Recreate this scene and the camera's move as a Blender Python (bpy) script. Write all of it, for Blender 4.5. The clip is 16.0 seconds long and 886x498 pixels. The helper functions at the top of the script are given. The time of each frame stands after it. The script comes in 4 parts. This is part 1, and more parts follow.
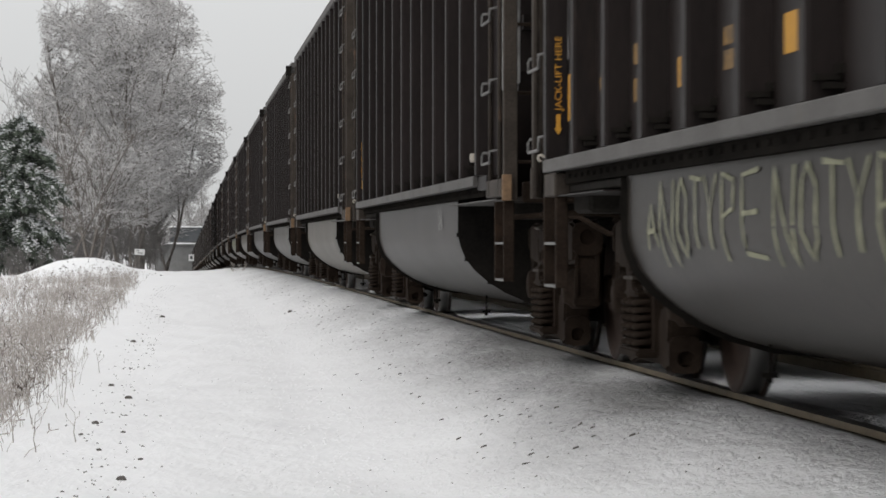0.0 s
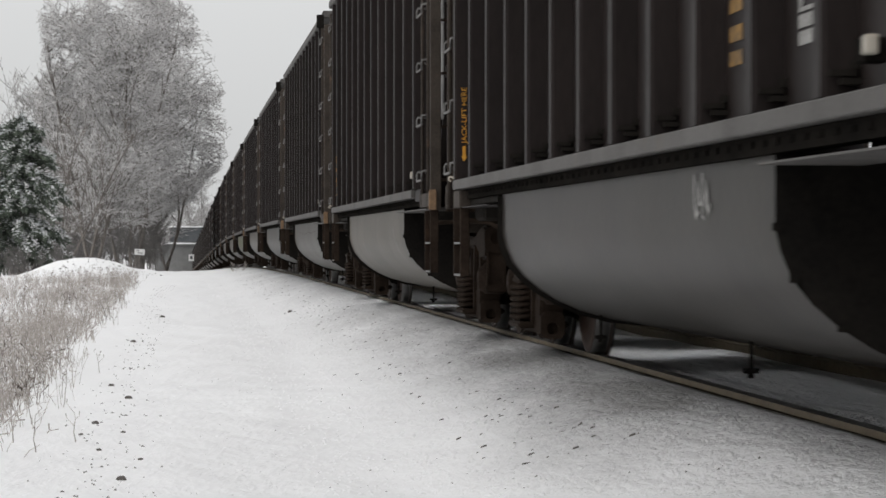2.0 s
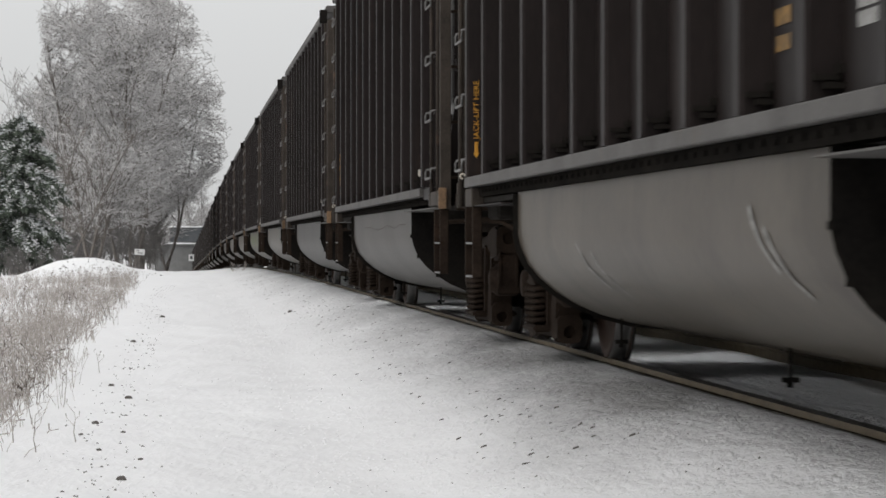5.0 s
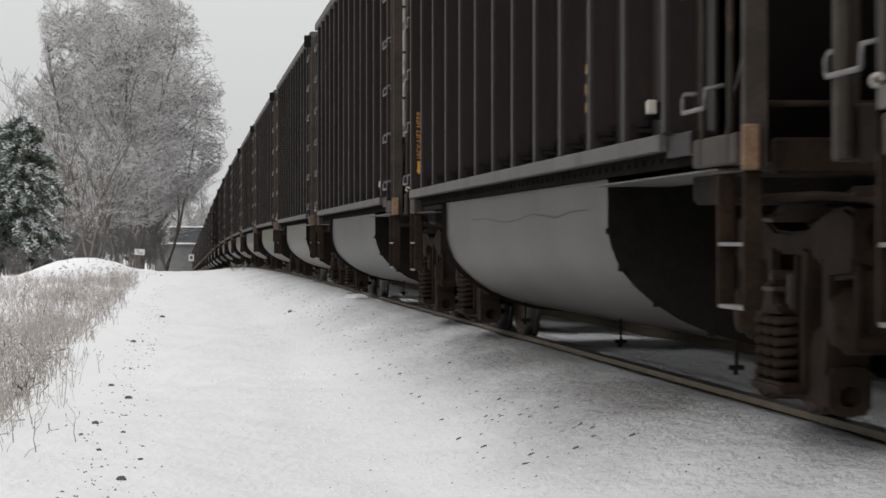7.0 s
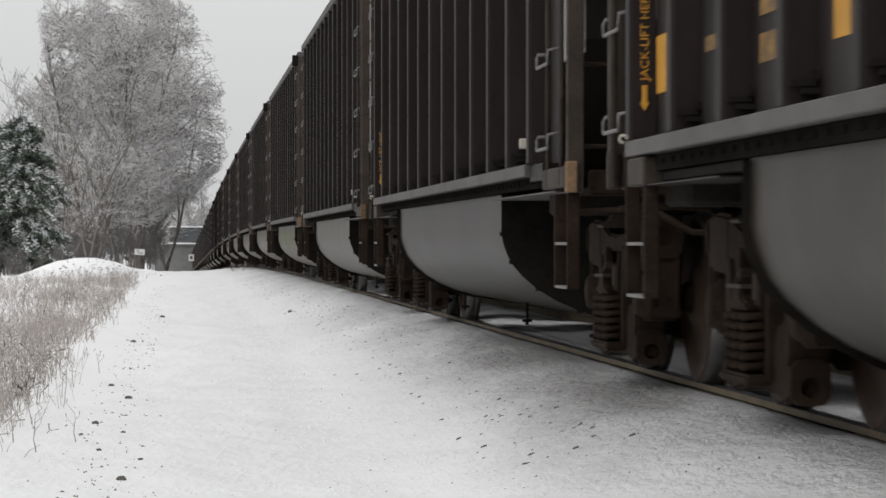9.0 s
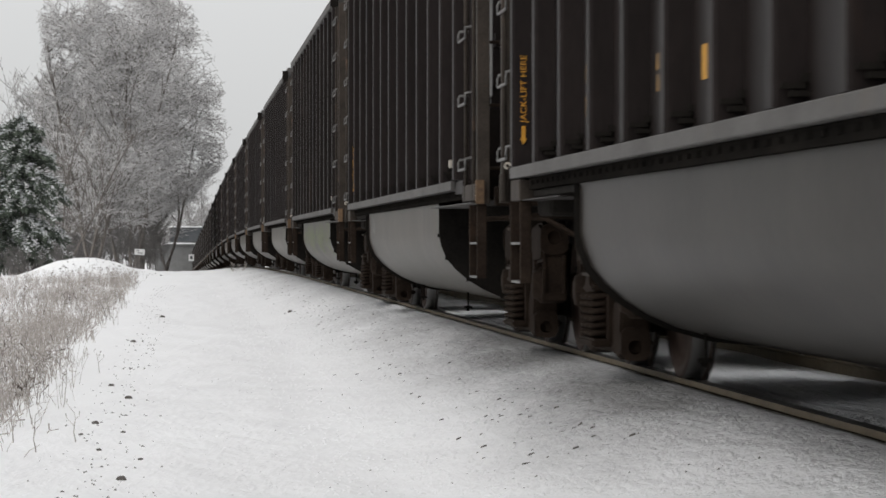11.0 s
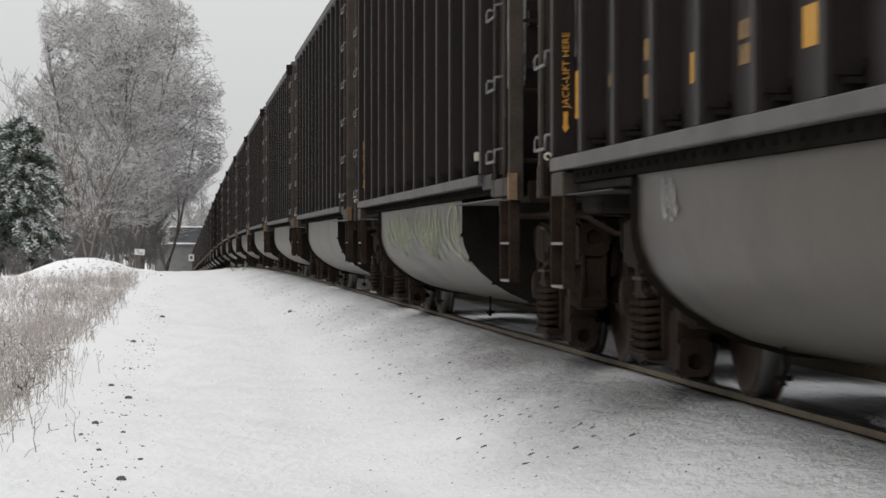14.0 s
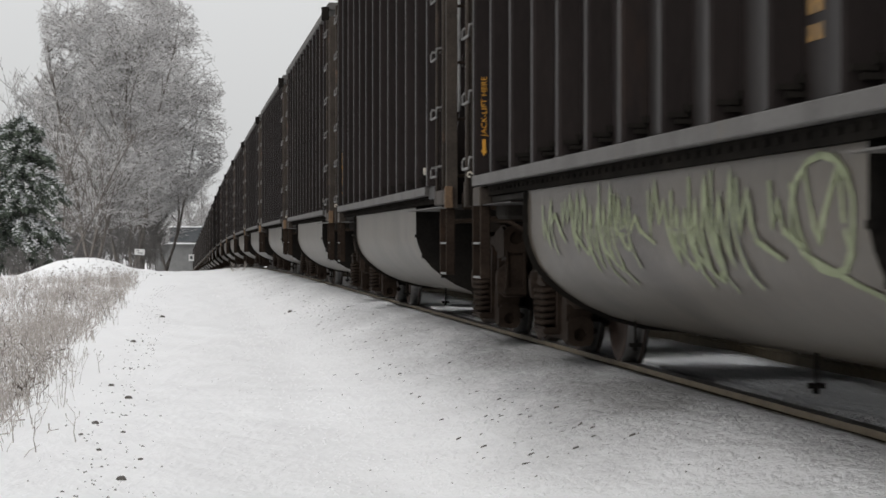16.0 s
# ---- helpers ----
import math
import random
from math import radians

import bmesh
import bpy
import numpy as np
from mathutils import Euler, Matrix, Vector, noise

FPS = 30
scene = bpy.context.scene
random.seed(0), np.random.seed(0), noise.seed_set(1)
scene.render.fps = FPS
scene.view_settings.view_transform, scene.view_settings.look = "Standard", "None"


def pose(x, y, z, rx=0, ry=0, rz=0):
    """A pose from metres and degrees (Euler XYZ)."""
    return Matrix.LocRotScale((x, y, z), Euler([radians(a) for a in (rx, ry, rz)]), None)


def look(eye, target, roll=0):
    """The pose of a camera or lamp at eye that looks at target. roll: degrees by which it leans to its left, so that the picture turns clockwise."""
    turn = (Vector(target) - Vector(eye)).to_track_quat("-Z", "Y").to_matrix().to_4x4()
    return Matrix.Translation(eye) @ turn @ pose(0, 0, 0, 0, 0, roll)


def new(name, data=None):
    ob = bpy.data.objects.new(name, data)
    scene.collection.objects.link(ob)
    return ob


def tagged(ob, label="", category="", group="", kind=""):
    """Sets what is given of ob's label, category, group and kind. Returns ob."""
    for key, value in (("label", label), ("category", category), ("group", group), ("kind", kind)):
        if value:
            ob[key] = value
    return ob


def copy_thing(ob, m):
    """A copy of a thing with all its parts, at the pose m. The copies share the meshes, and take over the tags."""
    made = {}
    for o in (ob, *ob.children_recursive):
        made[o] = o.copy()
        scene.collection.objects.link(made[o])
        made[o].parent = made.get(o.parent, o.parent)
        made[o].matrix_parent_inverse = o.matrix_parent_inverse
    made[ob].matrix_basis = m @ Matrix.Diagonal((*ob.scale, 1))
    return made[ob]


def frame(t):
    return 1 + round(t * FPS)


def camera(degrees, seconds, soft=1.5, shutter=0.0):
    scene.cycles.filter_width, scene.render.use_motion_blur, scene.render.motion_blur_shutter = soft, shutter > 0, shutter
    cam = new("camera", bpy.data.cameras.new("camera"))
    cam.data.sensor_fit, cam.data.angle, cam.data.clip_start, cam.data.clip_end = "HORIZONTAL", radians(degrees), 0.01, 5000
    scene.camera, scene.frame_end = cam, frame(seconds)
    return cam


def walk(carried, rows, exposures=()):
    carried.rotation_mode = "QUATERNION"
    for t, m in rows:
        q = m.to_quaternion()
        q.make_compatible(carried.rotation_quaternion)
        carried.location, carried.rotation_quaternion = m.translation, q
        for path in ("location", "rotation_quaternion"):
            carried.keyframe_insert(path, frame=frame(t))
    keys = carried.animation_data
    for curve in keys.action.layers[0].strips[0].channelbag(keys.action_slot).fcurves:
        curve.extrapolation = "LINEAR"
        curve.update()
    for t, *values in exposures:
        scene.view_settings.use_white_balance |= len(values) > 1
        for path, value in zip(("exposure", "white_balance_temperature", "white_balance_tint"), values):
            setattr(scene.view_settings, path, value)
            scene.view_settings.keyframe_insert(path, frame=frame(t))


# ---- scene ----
# The world: x to the right across the track, y along it away from the camera, z = 0 at the top of the near rails.
SECONDS = 16.0
EYE = (0.0, 0.0, 0.75)
TRACK_X = 3.55                      # track centre
cam = camera(17.83, SECONDS, soft=1.6, shutter=0.45)
VIEW = pose(*EYE, 90 - 0.142, 0, -5.337)
walk(cam, [(0.0, VIEW), (SECONDS, VIEW)], exposures=[(0.0, 0.0), (SECONDS, 0.0)])

# ---- light: an overcast winter sky ----
world = bpy.data.worlds.new("overcast_sky")
scene.world = world
world.use_nodes = True
wn, wl = world.node_tree.nodes, world.node_tree.links
wn.clear()
sky = wn.new("ShaderNodeTexSky")
sky.sky_type, sky.sun_disc = "NISHITA", False
sky.sun_elevation, sky.sun_rotation = radians(38), radians(-140)
sky.air_density, sky.dust_density, sky.ozone_density = 1.0, 6.0, 1.0
grey = wn.new("ShaderNodeHueSaturation")
grey.inputs["Saturation"].default_value = 0.15
wl.new(sky.outputs[0], grey.inputs["Color"])
bg_sky = wn.new("ShaderNodeBackground")
bg_sky.inputs["Strength"].default_value = 0.05
wl.new(grey.outputs[0], bg_sky.inputs["Color"])
coord = wn.new("ShaderNodeTexCoord")
split = wn.new("ShaderNodeSeparateXYZ")
wl.new(coord.outputs["Generated"], split.inputs[0])
ramp = wn.new("ShaderNodeValToRGB")
ramp.color_ramp.elements[0].position, ramp.color_ramp.elements[0].color = 0.0, (0.585, 0.592, 0.594, 1)
ramp.color_ramp.elements[1].position, ramp.color_ramp.elements[1].color = 0.70, (0.80, 0.804, 0.815, 1)
wl.new(split.outputs["Z"], ramp.inputs[0])
bg_cloud = wn.new("ShaderNodeBackground")
bg_cloud.inputs["Strength"].default_value = 1.0
wl.new(ramp.outputs[0], bg_cloud.inputs["Color"])
both = wn.new("ShaderNodeAddShader")
wl.new(bg_sky.outputs[0], both.inputs[0])
wl.new(bg_cloud.outputs[0], both.inputs[1])
w_out = wn.new("ShaderNodeOutputWorld")
wl.new(both.outputs[0], w_out.inputs["Surface"])

sun_data = bpy.data.lights.new("sun", "SUN")
sun_data.energy, sun_data.angle, sun_data.color = 0.35, radians(40), (1.0, 0.97, 0.93)
sun = new("sun", sun_data)
sun.matrix_world = look((-20, -25, 40), (0, 0, 0))


# ---- materials ----
def material(name, low, high, scale=6.0, rough=0.7, metal=0.0, bump=0.15, fine=60.0, spots=None, stretch=(1, 1, 1), per_object=0.0, bump_dist=0.01, spec=0.2):
    """Two scales of noise between two colours, with relief; spots: (colour, amount) of worn or dusty patches."""
    m = bpy.data.materials.new(name)
    m.use_nodes = True
    n, l = m.node_tree.nodes, m.node_tree.links
    bsdf = n["Principled BSDF"]
    bsdf.inputs["Roughness"].default_value = rough
    bsdf.inputs["Metallic"].default_value = metal
    bsdf.inputs["Specular IOR Level"].default_value = spec
    tc = n.new("ShaderNodeTexCoord")
    mp = n.new("ShaderNodeMapping")
    mp.inputs["Scale"].default_value = stretch
    l.new(tc.outputs["Object"], mp.inputs["Vector"])
    src = mp.outputs[0]
    if per_object:
        info = n.new("ShaderNodeObjectInfo")
        add = n.new("ShaderNodeVectorMath")
        add.operation = "MULTIPLY_ADD"
        l.new(info.outputs["Random"], add.inputs[0])
        add.inputs[1].default_value = (37.0, 53.0, 71.0)
        l.new(src, add.inputs[2])
        src = add.outputs[0]
    big = n.new("ShaderNodeTexNoise")
    big.inputs["Scale"].default_value, big.inputs["Detail"].default_value, big.inputs["Roughness"].default_value = scale, 6, 0.65
    l.new(src, big.inputs["Vector"])
    small = n.new("ShaderNodeTexNoise")
    small.inputs["Scale"].default_value, small.inputs["Detail"].default_value = fine, 4
    l.new(src, small.inputs["Vector"])
    mixf = n.new("ShaderNodeMath")
    mixf.operation = "MULTIPLY_ADD"
    mixf.inputs[1].default_value = 0.35
    l.new(small.outputs["Fac"], mixf.inputs[0])
    sc = n.new("ShaderNodeMath")
    sc.operation = "MULTIPLY"
    sc.inputs[1].default_value = 0.65
    l.new(big.outputs["Fac"], sc.inputs[0])
    l.new(sc.outputs[0], mixf.inputs[2])
    cr = n.new("ShaderNodeValToRGB")
    cr.color_ramp.elements[0].position, cr.color_ramp.elements[0].color = 0.36, (*low, 1)
    cr.color_ramp.elements[1].position, cr.color_ramp.elements[1].color = 0.64, (*high, 1)
    l.new(mixf.outputs[0], cr.inputs[0])
    col = cr.outputs[0]
    if spots:
        sp = n.new("ShaderNodeTexNoise")
        sp.inputs["Scale"].default_value, sp.inputs["Detail"].default_value, sp.inputs["Roughness"].default_value = scale * 0.6, 8, 0.7
        l.new(src, sp.inputs["Vector"])
        sr = n.new("ShaderNodeValToRGB")
        sr.color_ramp.elements[0].position, sr.color_ramp.elements[0].color = 1 - spots[1] - 0.06, (0, 0, 0, 1)
        sr.color_ramp.elements[1].position, sr.color_ramp.elements[1].color = 1 - spots[1] + 0.06, (1, 1, 1, 1)
        l.new(sp.outputs["Fac"], sr.inputs[0])
        mx = n.new("ShaderNodeMix")
        mx.data_type = "RGBA"
        l.new(sr.outputs[0], mx.inputs[0])
        l.new(col, mx.inputs[6])
        mx.inputs[7].default_value = (*spots[0], 1)
        col = mx.outputs[2]
    if per_object:
        hv = n.new("ShaderNodeHueSaturation")
        mr = n.new("ShaderNodeMapRange")
        mr.inputs[3].default_value, mr.inputs[4].default_value = 1 - per_object, 1 + per_object
        l.new(info.outputs["Random"], mr.inputs[0])
        l.new(mr.outputs[0], hv.inputs["Value"])
        l.new(col, hv.inputs["Color"])
        col = hv.outputs[0]
    l.new(col, bsdf.inputs["Base Color"])
    if bump:
        bp = n.new("ShaderNodeBump")
        bp.inputs["Strength"].default_value, bp.inputs["Distance"].default_value = bump, bump_dist
        l.new(mixf.outputs[0], bp.inputs["Height"])
        l.new(bp.outputs[0], bsdf.inputs["Normal"])
    return m


def snow_material(name):
    """Fresh snow with grains and small lumps, greyer in uneven drifts beside the track, less so further off."""
    m = bpy.data.materials.new(name)
    m.use_nodes = True
    n, l = m.node_tree.nodes, m.node_tree.links
    bsdf = n["Principled BSDF"]
    bsdf.inputs["Roughness"].default_value = 0.9
    bsdf.inputs["Specular IOR Level"].default_value = 0.15
    tc = n.new("ShaderNodeTexCoord")

    def tex(scale, detail, stretch=(1, 1, 1), rough=0.6):
        mp = n.new("ShaderNodeMapping")
        mp.inputs["Scale"].default_value = stretch
        l.new(tc.outputs["Object"], mp.inputs["Vector"])
        t = n.new("ShaderNodeTexNoise")
        t.inputs["Scale"].default_value, t.inputs["Detail"].default_value, t.inputs["Roughness"].default_value = scale, detail, rough
        l.new(mp.outputs[0], t.inputs["Vector"])
        return t.outputs["Fac"]

    def math_node(op, a, b_):
        nd = n.new("ShaderNodeMath")
        nd.operation = op
        for i, v in enumerate((a, b_)):
            if isinstance(v, (int, float)):
                nd.inputs[i].default_value = v
            else:
                l.new(v, nd.inputs[i])
        return nd.outputs[0]

    lumps, grains, drift = tex(2.6, 5, (1, 0.55, 1), 0.55), tex(22.0, 5, (1, 0.42, 1), 0.65), tex(0.55, 4, (1, 0.28, 1))
    specks = tex(16.0, 3, (1, 0.45, 1), 0.5)
    ripples = tex(9.0, 4, (1, 0.30, 1), 0.5)
    sep = n.new("ShaderNodeSeparateXYZ")
    l.new(tc.outputs["Object"], sep.inputs[0])
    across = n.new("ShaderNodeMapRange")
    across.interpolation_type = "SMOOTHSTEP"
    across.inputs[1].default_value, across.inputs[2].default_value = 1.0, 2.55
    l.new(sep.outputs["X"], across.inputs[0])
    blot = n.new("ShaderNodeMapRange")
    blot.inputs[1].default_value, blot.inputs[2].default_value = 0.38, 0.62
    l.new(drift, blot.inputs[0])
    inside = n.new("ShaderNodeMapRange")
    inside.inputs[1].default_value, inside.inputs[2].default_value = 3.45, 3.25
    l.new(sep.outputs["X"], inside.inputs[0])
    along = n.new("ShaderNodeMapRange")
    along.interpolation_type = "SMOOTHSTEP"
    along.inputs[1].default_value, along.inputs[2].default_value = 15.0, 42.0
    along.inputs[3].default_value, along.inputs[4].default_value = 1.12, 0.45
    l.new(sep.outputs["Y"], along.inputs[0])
    greying = math_node("MULTIPLY", math_node("MULTIPLY", math_node("MULTIPLY", across.outputs[0], along.outputs[0]), inside.outputs[0]), math_node("ADD", 0.46, math_node("MULTIPLY", blot.outputs[0], math_node("ADD", 0.15, math_node("MULTIPLY", grains, 0.75)))))
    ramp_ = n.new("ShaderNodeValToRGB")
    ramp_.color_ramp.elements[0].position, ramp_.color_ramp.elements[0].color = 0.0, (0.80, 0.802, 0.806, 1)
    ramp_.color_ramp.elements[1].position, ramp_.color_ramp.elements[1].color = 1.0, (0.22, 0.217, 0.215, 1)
    l.new(greying, ramp_.inputs[0])
    mask = n.new("ShaderNodeMapRange")
    mask.inputs[1].default_value, mask.inputs[2].default_value = 0.715, 0.76
    l.new(specks, mask.inputs[0])
    mx = n.new("ShaderNodeMix")
    mx.data_type = "RGBA"
    l.new(math_node("MULTIPLY", mask.outputs[0], 0.22), mx.inputs[0])
    l.new(ramp_.outputs[0], mx.inputs[6])
    mx.inputs[7].default_value = (0.22, 0.21, 0.20, 1)
    l.new(mx.outputs[2], bsdf.inputs["Base Color"])
    height = math_node("ADD", math_node("ADD", math_node("MULTIPLY", lumps, 0.45), math_node("MULTIPLY", ripples, math_node("MULTIPLY", across.outputs[0], 0.45))), math_node("MULTIPLY", grains, math_node("ADD", 0.10, math_node("MULTIPLY", across.outputs[0], 0.20))))
    bp = n.new("ShaderNodeBump")
    bp.inputs["Strength"].default_value, bp.inputs["Distance"].default_value = 1.0, 0.09
    l.new(height, bp.inputs["Height"])
    l.new(bp.outputs[0], bsdf.inputs["Normal"])
    return m


SNOW = snow_material("snow")
CLEANSNOW = material("clean_snow", (0.80, 0.81, 0.83), (0.88, 0.88, 0.89), 0.9, 0.85, 0, 0.9, 9.0, bump_dist=0.05)
PAINT = material("dark_brown_car_paint", (0.0088, 0.0063, 0.0057), (0.0172, 0.0128, 0.0118), 1.2, 0.52, 0, 0.06, 40, ((0.024, 0.0152, 0.0118), 0.34), (1, 1, 0.25), 0.12, spec=0.15)
POST = material("dusty_post_paint", (0.0077, 0.0055, 0.0050), (0.0155, 0.0115, 0.0107), 2.0, 0.52, 0, 0.06, 40, ((0.024, 0.0152, 0.0118), 0.34), (1, 1, 0.3), 0.1, spec=0.10)
SILL = material("dusty_grey_sill", (0.058, 0.054, 0.051), (0.098, 0.093, 0.089), 2.0, 0.7, 0, 0.15, 50, ((0.09, 0.075, 0.06), 0.36))
TUB = material("weathered_pale_grey_paint", (0.047, 0.039, 0.0295), (0.073, 0.0615, 0.0470), 1.1, 0.38, 0, 0.12, 26, ((0.036, 0.0285, 0.0215), 0.42), (1, 0.8, 0.6), 0.14, 0.02, spec=0.07)
TUB_MID = material("mid_grey_tub_paint", (0.027, 0.0230, 0.0190), (0.043, 0.0372, 0.0310), 1.3, 0.38, 0, 0.12, 26, ((0.023, 0.0184, 0.0145), 0.42), (1, 0.8, 0.6), 0.1, 0.02, spec=0.06)
TUB_DARK = material("dark_grey_tub_paint", (0.0165, 0.0139, 0.0117), (0.0275, 0.0237, 0.0200), 1.3, 0.38, 0, 0.12, 26, ((0.0145, 0.0115, 0.0092), 0.42), (1, 0.8, 0.6), 0.1, 0.02, spec=0.055)
RUSTLINE = material("brown_rust_stain", (0.030, 0.019, 0.013), (0.048, 0.031, 0.022), 9, 0.6, 0, 0.02, 60)
BLACK = material("flat_black_paint", (0.008, 0.0075, 0.007), (0.018, 0.016, 0.014), 3, 0.85, 0, 0.2, 40, spec=0.0)
CAST = material("rusty_cast_steel", (0.013, 0.0093, 0.0072), (0.031, 0.0225, 0.0172), 5, 0.75, 0.1, 0.3, 60, ((0.040, 0.025, 0.017), 0.36), spec=0.02)
DARKSTEEL = material("dirty_dark_steel", (0.012, 0.011, 0.010), (0.028, 0.025, 0.022), 6, 0.8, 0.0, 0.3, 60, spec=0.02)
WORN = material("worn_bare_steel", (0.10, 0.098, 0.096), (0.2, 0.195, 0.19), 8, 0.32, 0.8, 0.1, 80, spec=0.5)
RAILSIDE = material("rusty_rail_steel", (0.062, 0.048, 0.030), (0.12, 0.094, 0.060), 4, 0.7, 0.1, 0.25, 50)
WHEELRUST = material("rusty_wheel_plate", (0.016, 0.0105, 0.008), (0.036, 0.021, 0.015), 5, 0.75, 0.1, 0.2, 50)
AMBER = material("dull_amber_wood", (0.105, 0.066, 0.040), (0.19, 0.12, 0.068), 20, 0.6, 0, 0.1, 60, per_object=0.35)
YELLOW = material("yellow_stencil_paint", (0.36, 0.18, 0.025), (0.50, 0.26, 0.04), 8, 0.5, 0, 0.05, 60)
PALE = material("pale_painted_metal", (0.30, 0.275, 0.235), (0.42, 0.39, 0.34), 12, 0.5, 0, 0.1, 60)
GRAFFITI = material("pale_yellow_spray_paint", (0.11, 0.11, 0.068), (0.26, 0.26, 0.17), 9, 0.6, 0, 0.02, 60)
GRAFFITI_GREEN = material("pale_green_spray_paint", (0.115, 0.135, 0.068), (0.215, 0.24, 0.14), 9, 0.6, 0, 0.02, 60)
BALLAST = material("dark_ballast", (0.03, 0.028, 0.026), (0.08, 0.075, 0.07), 9, 0.8, 0, 0.8, 50, ((0.5, 0.5, 0.52), 0.33))
CASTPALE = material("dusty_grey_brown_steel", (0.021, 0.0162, 0.0128), (0.047, 0.0375, 0.030), 5, 0.75, 0.0, 0.2, 60, ((0.10, 0.06, 0.04), 0.36))
PALESTEEL = material("pale_bare_iron", (0.09, 0.087, 0.084), (0.17, 0.166, 0.162), 6, 0.6, 0.0, 0.1, 60)
FROSTED = material("frost_mottled_paint", (0.03, 0.028, 0.027), (0.06, 0.057, 0.055), 2.0, 0.8, 0, 0.2, 40, ((0.26, 0.255, 0.25), 0.5), (1, 1, 0.6), 0.1)
YELLOW_WORN = material("worn_yellow_stencil", (0.05, 0.04, 0.03), (0.26, 0.145, 0.04), 14, 0.6, 0, 0.05, 60)
COAL = material("coal", (0.012, 0.012, 0.012), (0.03, 0.03, 0.03), 5, 0.5, 0, 0.8, 30)
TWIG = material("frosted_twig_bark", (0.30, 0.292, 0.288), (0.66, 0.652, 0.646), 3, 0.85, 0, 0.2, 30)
BARK = material("grey_brown_bark", (0.09, 0.08, 0.072), (0.22, 0.20, 0.185), 3, 0.9, 0, 0.5, 30)
# haze over the far woods is put into these frosted greys
FAR_BARK = material("hazy_frosted_bark", (0.10, 0.094, 0.09), (0.20, 0.19, 0.185), 3, 0.9, 0, 0.2, 30)
FAR_TWIG = material("hazy_frosted_twig", (0.20, 0.193, 0.188), (0.40, 0.392, 0.385), 3, 0.9, 0, 0.1, 30)
NEEDLE = material("dark_green_needles", (0.060, 0.078, 0.062), (0.15, 0.170, 0.135), 5, 0.8, 0, 0.2, 30)
STRAW = material("dry_straw_stalks", (0.15, 0.128, 0.114), (0.58, 0.545, 0.51), 7, 0.9, 0, 0.1, 30)
CONCRETE = material("grey_concrete", (0.12, 0.12, 0.119), (0.18, 0.18, 0.177), 0.6, 0.9, 0, 0.3, 12)
GIRDER = material("dark_girder_paint", (0.06, 0.065, 0.07), (0.10, 0.105, 0.11), 0.8, 0.7, 0, 0.1, 20)
DARKWEED = material("dark_brown_weed", (0.035, 0.028, 0.023), (0.11, 0.09, 0.075), 8, 0.9, 0, 0.1, 30)
SCUFF = material("pale_scuffed_paint", (0.12, 0.118, 0.112), (0.32, 0.315, 0.30), 18, 0.7, 0, 0.05, 70)
STONE = material("dark_stone", (0.05, 0.045, 0.04), (0.13, 0.12, 0.11), 20, 0.85, 0, 0.4, 90)
SIGN = material("white_sign_paint", (0.55, 0.56, 0.55), (0.68, 0.68, 0.67), 8, 0.6, 0, 0.05, 40)


# ---- mesh helpers ----
def grade(y):
    """Height of the track: level, then over a crest and down a steady grade."""
    if y < 55:
        return 0.0
    if y < 160:
        return -7.0e-5 * (y - 55) ** 2
    return -7.0e-5 * 105 ** 2 - 0.0147 * (y - 160)


def slope(y):
    return 0.0 if y < 55 else (-1.4e-4 * (y - 55) if y < 160 else -0.0147)


def part(name, bm, mat, parent, label="", loc=None):
    me = bpy.data.meshes.new(name)
    bm.to_mesh(me)
    bm.free()
    me.materials.append(mat)
    ob = new(name, me)
    ob.parent = parent
    if loc:
        ob.location = loc
    if label:
        ob["label"] = label
    return ob


def repeat(ob, loc, rot=None):
    """Another part of the same thing on the same mesh."""
    o = ob.copy()
    scene.collection.objects.link(o)
    o.parent = ob.parent
    o.location = loc
    if rot:
        o.rotation_euler = rot
    return o


def smooth(ob):
    for p in ob.data.polygons:
        p.use_smooth = True
    return ob


def box(bm, lo, hi, bevel=0.0):
    m = Matrix.LocRotScale([(a + b) / 2 for a, b in zip(lo, hi)], None, [b - a for a, b in zip(lo, hi)])
    made = bmesh.ops.create_cube(bm, size=1, matrix=m)["verts"]
    if bevel:
        edges = list({e for v in made for e in v.link_edges})
        bmesh.ops.bevel(bm, geom=edges, offset=bevel, segments=1, affect="EDGES")
    return bm


def boxes(*pairs, bevel=0.0):
    bm = bmesh.new()
    for lo, hi in pairs:
        box(bm, lo, hi, bevel)
    return bm


def prism(bm, outline, axis, a, b):
    """Extrudes an outline (two coordinates) along an axis from a to b."""
    def put(p, q):
        return {"x": (q, p[0], p[1]), "y": (p[0], q, p[1]), "z": (p[0], p[1], q)}[axis]
    v0 = [bm.verts.new(put(p, a)) for p in outline]
    v1 = [bm.verts.new(put(p, b)) for p in outline]
    n = len(outline)
    faces = [bm.faces.new(v0), bm.faces.new(v1[::-1])]
    for i in range(n):
        faces.append(bm.faces.new((v0[i], v1[i], v1[(i + 1) % n], v0[(i + 1) % n])))
    bmesh.ops.recalc_face_normals(bm, faces=faces)
    return bm


